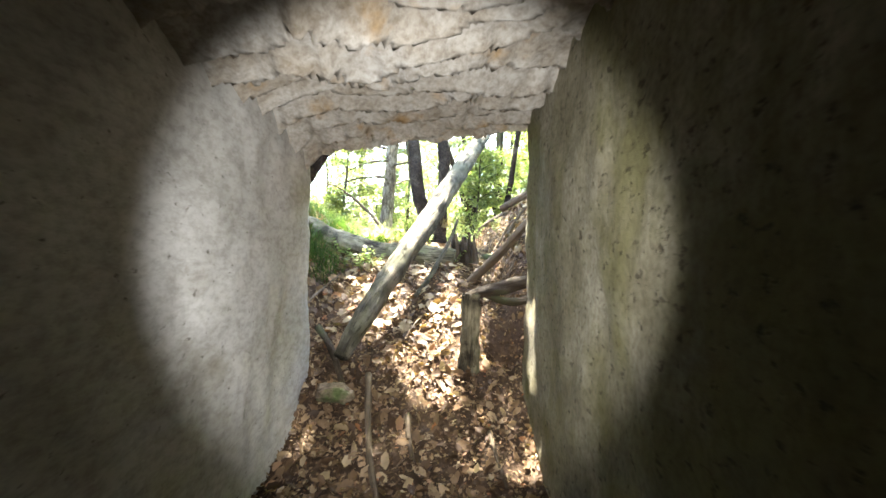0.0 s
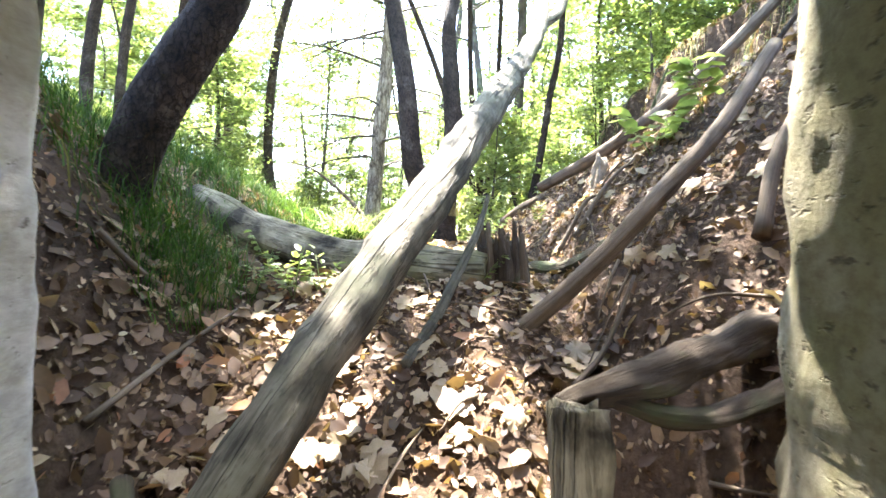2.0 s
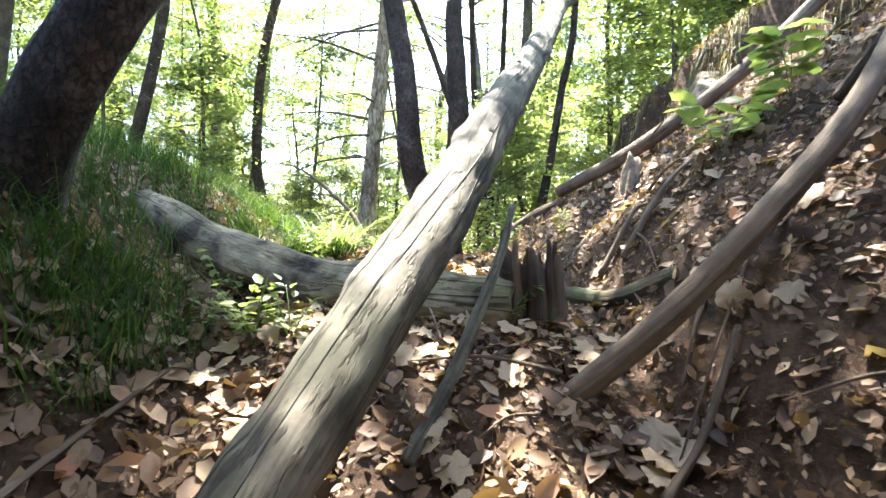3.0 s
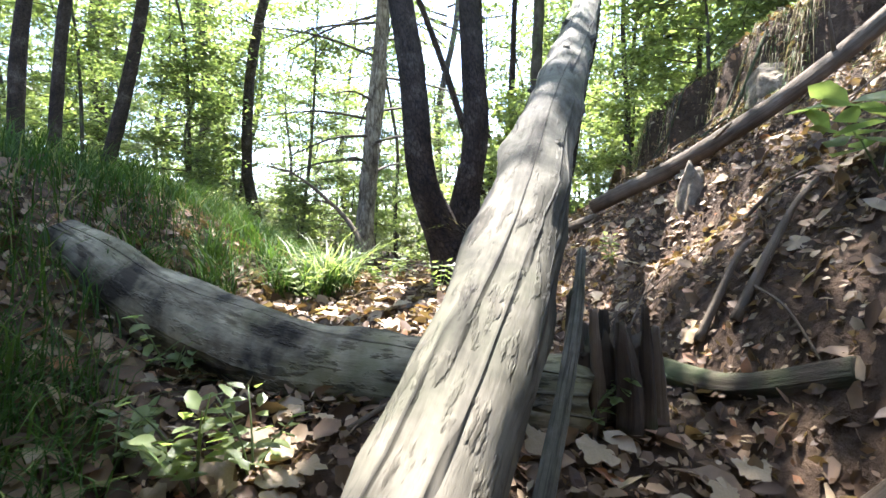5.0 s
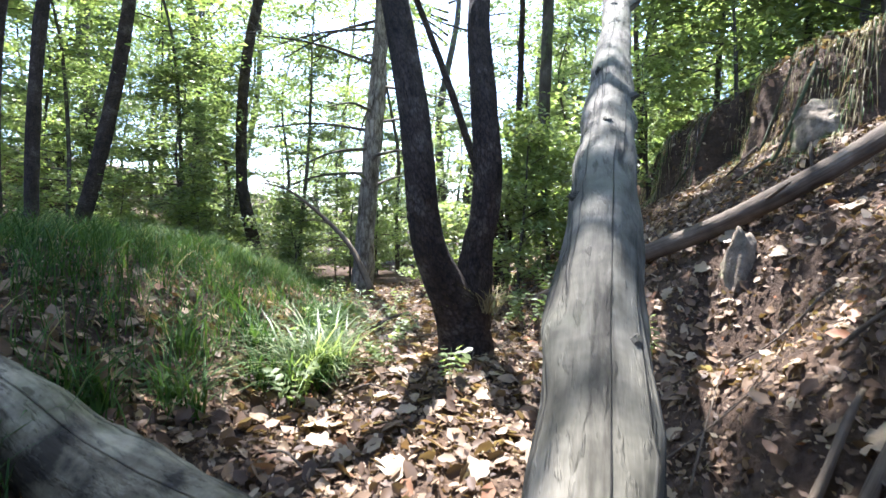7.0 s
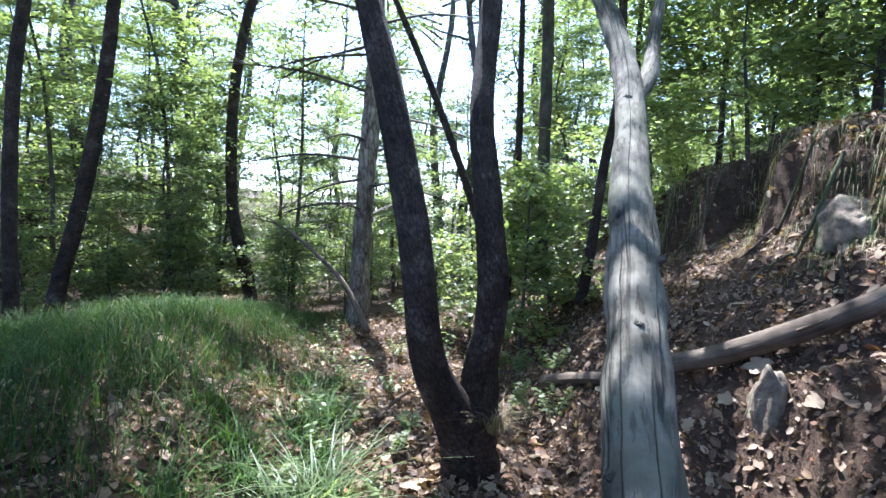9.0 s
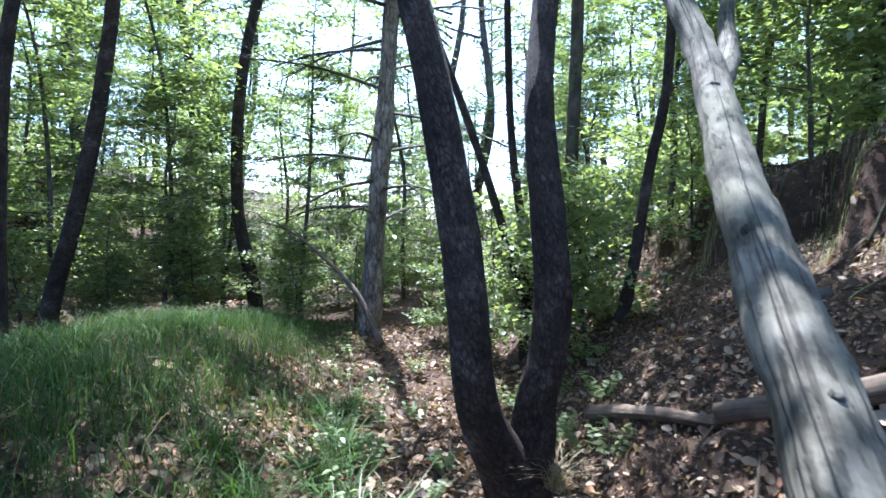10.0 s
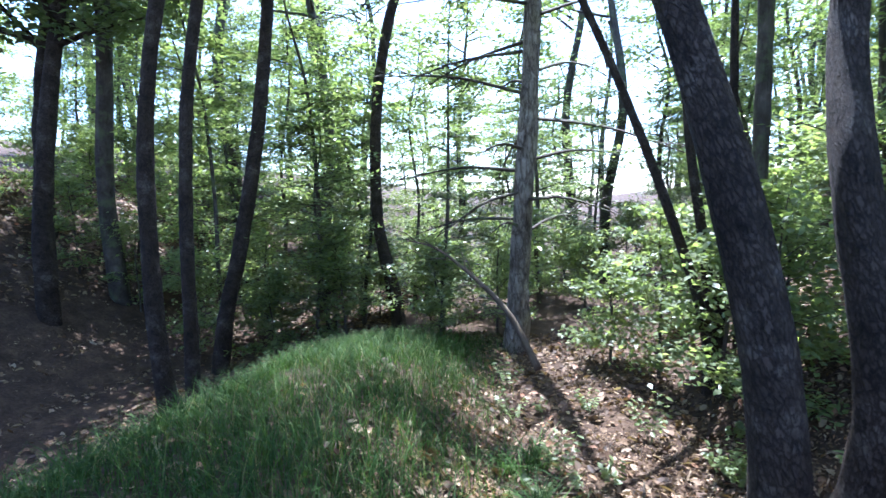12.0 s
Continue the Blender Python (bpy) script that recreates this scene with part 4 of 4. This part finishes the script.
trng = np.random.default_rng(77)
for x, y in ((-0.88, 6.89), (-0.95, 6.7), (-1.05, 7.1), (-1.2, 8.4), (-1.35, 6.3), (-1.7, 7.6), (-1.25, 9.2), (-1.15, 6.75), (-1.28, 7.05), (-1.02, 7.45), (-1.2, 7.75), (-1.42, 7.3), (-1.5, 6.7), (-1.1, 8.05), (-1.4, 8.9), (-1.55, 6.05)):
    long_grass(trng, "grass_tuft", (x, y, None), 0.1, 90, 0.36, 0.005, M_GRASS, "bright green arching grass tuft beside the path")
# Sunlight on these tufts is put into the colour: paler green than other grass.
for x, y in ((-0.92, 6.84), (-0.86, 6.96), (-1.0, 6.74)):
    long_grass(trng, "grass_tuft", (x, y, None), 0.06, 60, 0.5, 0.006, M_LEAF_LIGHT, "green grass tuft with broad arching blades, sunlight put into its paler colour")
for x, y in ((-1.2, 4.6), (-1.3, 4.75), (-1.12, 4.85), (-1.35, 4.95), (-1.25, 5.1)):
    long_grass(trng, "grass_tuft", (x, y, None), 0.16, 160, 0.3, 0.003, M_GRASS, "fine green grass hanging down the bank under a leaning tree")
long_grass(trng, "dry_grass_tuft", (-0.02, 7.28, 1.55), 0.05, 70, 0.26, 0.003, M_DRYGRASS, "dry straw-coloured grass caught at the tree fork")


# hanging turf and roots along the bank lip
def hanging(rng, n, y0, y1, length, material, label):
    y = rng.uniform(y0, y1, n)
    clump = np.sin(y * 5.3) * 0.5 + np.sin(y * 12.1 + 1) * 0.4 + np.sin(y * 27 + 2) * 0.4
    keep = rng.uniform(-0.3, 1.2, n) < clump
    y = y[keep]
    k = len(y)
    x = lip_run(y) + np.interp(y, [3.6, 4.5, 6, 8, 10, 14], [0.45, 0.36, 0.36, 0.25, 0.15, 0.4]) + rng.normal(size=k) * 0.14 + 0.1
    p = np.stack([x, y, ground_height(x, y) + 0.03], 1)
    le = length * rng.uniform(0.25, 1.25, k) * (0.75 + 0.35 * np.sin(y * 9.0))
    a = rng.normal(size=k) * 0.9
    d = np.stack([-np.cos(a), np.sin(a), np.zeros(k)], 1)
    s = np.stack([np.sin(a), np.cos(a), np.zeros(k)], 1) * rng.uniform(0.0011, 0.0026, k)[:, None]
    out = np.empty((k, 7, 3))
    for i, u in enumerate((0.0, 0.35, 0.7, 1.0)):
        c = p + d * (le * 0.3 * (u ** 0.6))[:, None] + np.array([0, 0, 1.0]) * (le * (0.35 * u - 1.25 * u * u))[:, None]
        if i < 3:
            out[:, 2 * i], out[:, 2 * i + 1] = c - s, c + s
        else:
            out[:, 6] = c
    return tagged(cloud_mesh("hanging_grass", out, 7, BLADE, material), label, "grass", kind="stuff")


hanging(trng, 11000, 5.6, 12, 0.3, M_DRYGRASS, "dry grass and roots hanging over the bank lip")
hanging(trng, 10000, 5.6, 12, 0.26, M_GRASS, "green grass hanging over the bank lip")


# small plants
def plant(place, h, n, leaf, seed, label, material=None):
    rng = np.random.default_rng(seed)
    e = base("small_plant", place, label, "plant", "small plants")
    for i in range(n):
        a = rng.uniform(0, 6.28)
        tip = np.array([math.cos(a) * h * 0.5, math.sin(a) * h * 0.5, h * rng.uniform(0.6, 1)])
        stem("stalk", [(0, 0, -0.02), tuple(tip * (0.4, 0.4, 0.55)), tuple(tip)], [0.003, 0.0025, 0.0015], M_LEAF, e, n=6, seg=5, bumps=0.0)
        for j in range(5):
            u = 0.35 + 0.16 * j
            for sd in (-1, 1):
                c = tip * u + np.array([-math.sin(a), math.cos(a), 0.1]) * sd * leaf * 0.55
                v = leaf_sheet(rng, c[None], np.array([[rng.normal() * 0.3, rng.normal() * 0.3, 1.0]]), np.array([leaf]), LEAF6)
                cloud_mesh("leaf", v, 6, LEAF6_FACES, material or M_LEAF_LIGHT, e)
    return e


LAB = "small bright green leafy plant growing from dead leaves"
for i, (x, y, h, n, lf) in enumerate(((-0.82, 4.98, 0.26, 5, 0.055), (-0.7, 5.0, 0.2, 4, 0.05), (-1.1, 5.42, 0.2, 3, 0.06), (-1.02, 5.02, 0.16, 3, 0.05), (-0.27, 6.78, 0.2, 2, 0.07),
                                      (-0.97, 6.52, 0.2, 3, 0.06), (0.07, 5.18, 0.26, 2, 0.05), (0.66, 6.6, 0.18, 3, 0.05), (-0.6, 7.6, 0.2, 3, 0.05), (0.45, 7.9, 0.25, 4, 0.06),
                                      (0.2, 8.3, 0.3, 4, 0.06), (0.1, 9.2, 0.35, 5, 0.07), (-0.3, 9.8, 0.4, 5, 0.07), (-1.5, 10.2, 0.3, 4, 0.06), (-1.6, 11.2, 0.35, 5, 0.07))):
    plant((x, y, gz(x, y)), h, n, lf, 100 + i, LAB)
grng = random.Random(71)
for i in range(26):
    x, y = (grng.uniform(-1.3, -0.5), grng.uniform(6.9, 10.8)) if i % 2 else (grng.uniform(0.1, 0.9), grng.uniform(7.8, 11.0))
    plant((x, y, gz(x, y)), grng.uniform(0.14, 0.3), grng.choice((3, 4)), grng.uniform(0.05, 0.075), 140 + i, LAB)
plant((1.0, 5.35, gz(1.0, 5.35)), 0.34, 3, 0.13, 130, "maple seedling with broad light green leaves on the bank")
plant((1.25, 5.3, gz(1.25, 5.3)), 0.28, 3, 0.12, 131, "maple seedling with broad light green leaves on the bank")


# sticks, roots and dead wood
def dead_wood(name, points, r0, r1, material, label, seed, on_ground=0.0):
    pts = [(x, y, (gz(x, y) + z) if on_ground else z) for x, y, z in points]
    e = base(name, pts[0], label, "dead wood")
    stem("wood", rel(pts, e), [r0, (r0 + r1) / 2, r1], material, e, n=20, seg=10, bumps=0.14, seed=seed)
    return e


dead_wood("rotten_log", [(0.42, 5.6, 0.005), (0.54, 5.3, -0.01), (0.66, 5.0, -0.02)], 0.045, 0.04, M_ROT, "dark rotten log half buried in leaves", 1, 1)
dead_wood("bare_root", [(0.62, 5.42, 0.02), (0.74, 5.45, 0.06), (0.86, 5.52, 0.08), (1.0, 5.6, 0.02)], 0.018, 0.007, M_STICK, "pale bare root on the leafy bank", 2, 1)
dead_wood("bare_root", [(0.55, 5.5, 0.03), (0.7, 5.55, 0.07), (0.8, 5.62, 0.02)], 0.015, 0.006, M_STICK, "thin pale root twig on the leafy bank", 3, 1)
dead_wood("fallen_branch", [(1.3, 11.6, 0.1), (1.45, 11.4, 0.14), (1.75, 11.1, 0.1)], 0.06, 0.04, M_BARE, "grey dead branch on the bank beyond the trees", 4, 1)
dead_wood("fallen_branch", [(0.5, 8.4, 0.05), (0.66, 7.95, 0.06), (0.85, 7.5, 0.05)], 0.05, 0.035, M_STICK, "short dead log lying on the bank", 5, 1)
dead_wood("stick", [(-0.53, 3.6, 0.03), (-0.45, 3.1, 0.03), (-0.33, 2.6, 0.03)], 0.025, 0.018, M_STICK, "pale stick on the bunker floor", 6, 1)
dead_wood("stick", [(-0.22, 3.3, 0.03), (-0.2, 3.1, 0.03), (-0.17, 2.95, 0.03)], 0.02, 0.012, M_STICK, "short pale stick on the bunker floor", 7, 1)
dead_wood("stick", [(0.3, 3.2, 0.02), (0.32, 3.0, 0.03), (0.36, 2.75, 0.02)], 0.016, 0.01, M_STICK, "short pale stick on the bunker floor", 8, 1)
dead_wood("bare_root", [(-0.98, 3.95, 0.1), (-0.82, 3.72, 0.08), (-0.66, 3.45, 0.02)], 0.03, 0.02, M_ROT, "dark root at the bunker corner", 9, 1)
dead_wood("stick", [(-1.15, 4.05, 0.03), (-1.07, 4.4, 0.04), (-0.98, 4.72, 0.06)], 0.012, 0.006, M_STICK, "thin dry stick on dead leaves", 10, 1)
dead_wood("stick", [(-1.35, 4.4, 0.12), (-1.28, 4.5, 0.05), (-1.22, 4.6, 0.02)], 0.014, 0.01, M_STICK, "thin dry stick on dead leaves", 11, 1)
dead_wood("stick", [(0.36, 4.4, 0.04), (0.5, 4.5, 0.05), (0.64, 4.6, 0.05)], 0.014, 0.008, M_STICK, "thin dry stick on the bank", 12, 1)
dead_wood("bare_root", [(0.95, 4.3, 0.05), (1.1, 4.45, 0.14), (1.4, 4.6, 0.12), (1.8, 4.7, 0.02)], 0.03, 0.015, M_STICK, "arching bare root on the bank", 13, 1)
dead_wood("bare_root", [(1.0, 4.2, 0.02), (0.98, 4.18, 0.25), (1.05, 4.15, 0.4)], 0.012, 0.008, M_STICK, "upright pale root beside the bunker wall", 14, 1)
dead_wood("bare_root", [(1.2, 5.0, 0.04), (1.3, 4.9, 0.2), (1.45, 4.85, 0.3)], 0.02, 0.01, M_ROT, "dark bare root on the bank", 15, 1)
dead_wood("stick", [(-0.75, 8.0, 0.05), (-0.6, 8.5, 0.1), (-0.5, 9.0, 0.04)], 0.015, 0.006, M_ROT, "dark stick lying on the path", 16, 1)
srng = random.Random(9)
for i in range(46):
    x, y = srng.uniform(-1.0, 2.1), srng.uniform(3.9, 9)
    a, le = srng.uniform(0, 6.28), srng.uniform(0.15, 0.5)
    dead_wood("twig", [(x, y, 0.03), (x + math.cos(a) * le * 0.5, y + math.sin(a) * le * 0.5, 0.06), (x + math.cos(a) * le, y + math.sin(a) * le, 0.03)], srng.uniform(0.004, 0.01), 0.003, M_STICK, "thin dry twig lying among dead leaves", 20 + i, 1)

# dead sapling fallen across the end of the mound
snag = base("dead_sapling", (-1.3, 11.7, 1.3), "pale dead sapling fallen against the mound with bare twigs", "dead wood")
stem("trunk", rel([(-1.25, 11.6, 1.15), (-1.6, 11.9, 1.75), (-2.0, 12.1, 2.15), (-2.6, 12.3, 2.6), (-3.1, 12.4, 2.75)], snag), [0.05, 0.04, 0.03, 0.018, 0.006], M_STICK, snag, n=30, seg=10, seed=41)
for i in range(16):
    u = 0.25 + 0.045 * i
    c = spline(rel([(-1.25, 11.6, 1.15), (-1.6, 11.9, 1.75), (-2.0, 12.1, 2.15), (-2.6, 12.3, 2.6), (-3.1, 12.4, 2.75)], snag), 50)[int(u * 49)]
    d = np.array([srng.uniform(-0.9, -0.1), srng.uniform(-0.5, 0.5), srng.uniform(-0.15, 0.5)]) * 0.6
    stem("twig", [c, c + d * 0.5 + (0, 0, 0.05), c + d], [0.01, 0.007, 0.003], M_STICK, snag, n=7, seg=5, bumps=0.0, seed=i)


# large single leaves that lie on top of the litter
def lobed_leaf(seed, lobes):
    rng = np.random.default_rng(seed)
    n = 30
    V = [(0.0, 0.0, 0.03)]
    for i in range(n):
        a = 2 * math.pi * i / n
        r = 0.4 + 0.065 * math.cos(lobes * a) + 0.025 * rng.normal()
        x, y = r * math.sin(a) * 0.85, r * math.cos(a)
        V.append((x, y, 0.35 * x * x - 0.2 * y * y + 0.03 * rng.normal()))
    F = [(0, 1 + i, 1 + (i + 1) % n) for i in range(n)]
    me = bpy.data.meshes.new("fallen_leaf")
    me.from_pydata(V, [], F)
    me.polygons.foreach_set("use_smooth", np.ones(len(me.polygons), dtype=bool))
    me.materials.append(M_PALE_LEAF)
    return me


LEAVES = [lobed_leaf(i, (5, 3, 7, 5)[i]) for i in range(4)]
frng = random.Random(31)
for i in range(130):
    if i < 60:
        x, y = frng.uniform(-0.95, 0.45), frng.uniform(3.9, 5.3)
    elif i < 95:
        x, y = frng.uniform(0.35, 1.6), frng.uniform(4.3, 7)
    else:
        x, y = frng.uniform(-0.9, 0.3), frng.uniform(5.8, 8.5)
    e = 0.05
    nrm = Vector((-(gz(x + e, y) - gz(x - e, y)) / (2 * e), -(gz(x, y + e) - gz(x, y - e)) / (2 * e), 1)).normalized() + Vector((frng.gauss(0, 0.2), frng.gauss(0, 0.2), 0))
    size = frng.uniform(0.075, 0.15)
    leaf = new("fallen_leaf", LEAVES[i % 4])
    leaf.matrix_world = Matrix.Translation((x, y, gz(x, y) + 0.035)) @ nrm.to_track_quat("Z", "Y").to_matrix().to_4x4() @ pose(0, 0, 0, 0, 0, frng.uniform(0, 360)) @ Matrix.Scale(size, 4)
    tagged(leaf, "large pale tan dead leaf lying on the leaf litter", "leaf", "large dead leaves")


# thick roots bared on the bank
rrng = random.Random(52)
for i in range(6):
    y = rrng.uniform(6.0, 9.5)
    x = float(lip_run(y)) + 0.42
    drift = rrng.uniform(-0.16, 0.16)
    pts = []
    for j in range(5):
        xx = x - 0.12 * j + rrng.uniform(-0.06, 0.06)
        yy = y + drift * j + rrng.uniform(-0.09, 0.09) * j * 0.6
        pts.append((xx, yy, gz(xx, yy) + (0.03, 0.06, 0.07, 0.03, -0.02)[j]))
    e = base("hanging_root", pts[0], "brown tree root bared on the bank face", "root", "bank roots")
    stem("root", rel(pts, e), [rrng.uniform(0.008, 0.016), 0.009, 0.004], M_ROT, e, n=18, seg=8, bumps=0.2, seed=i)
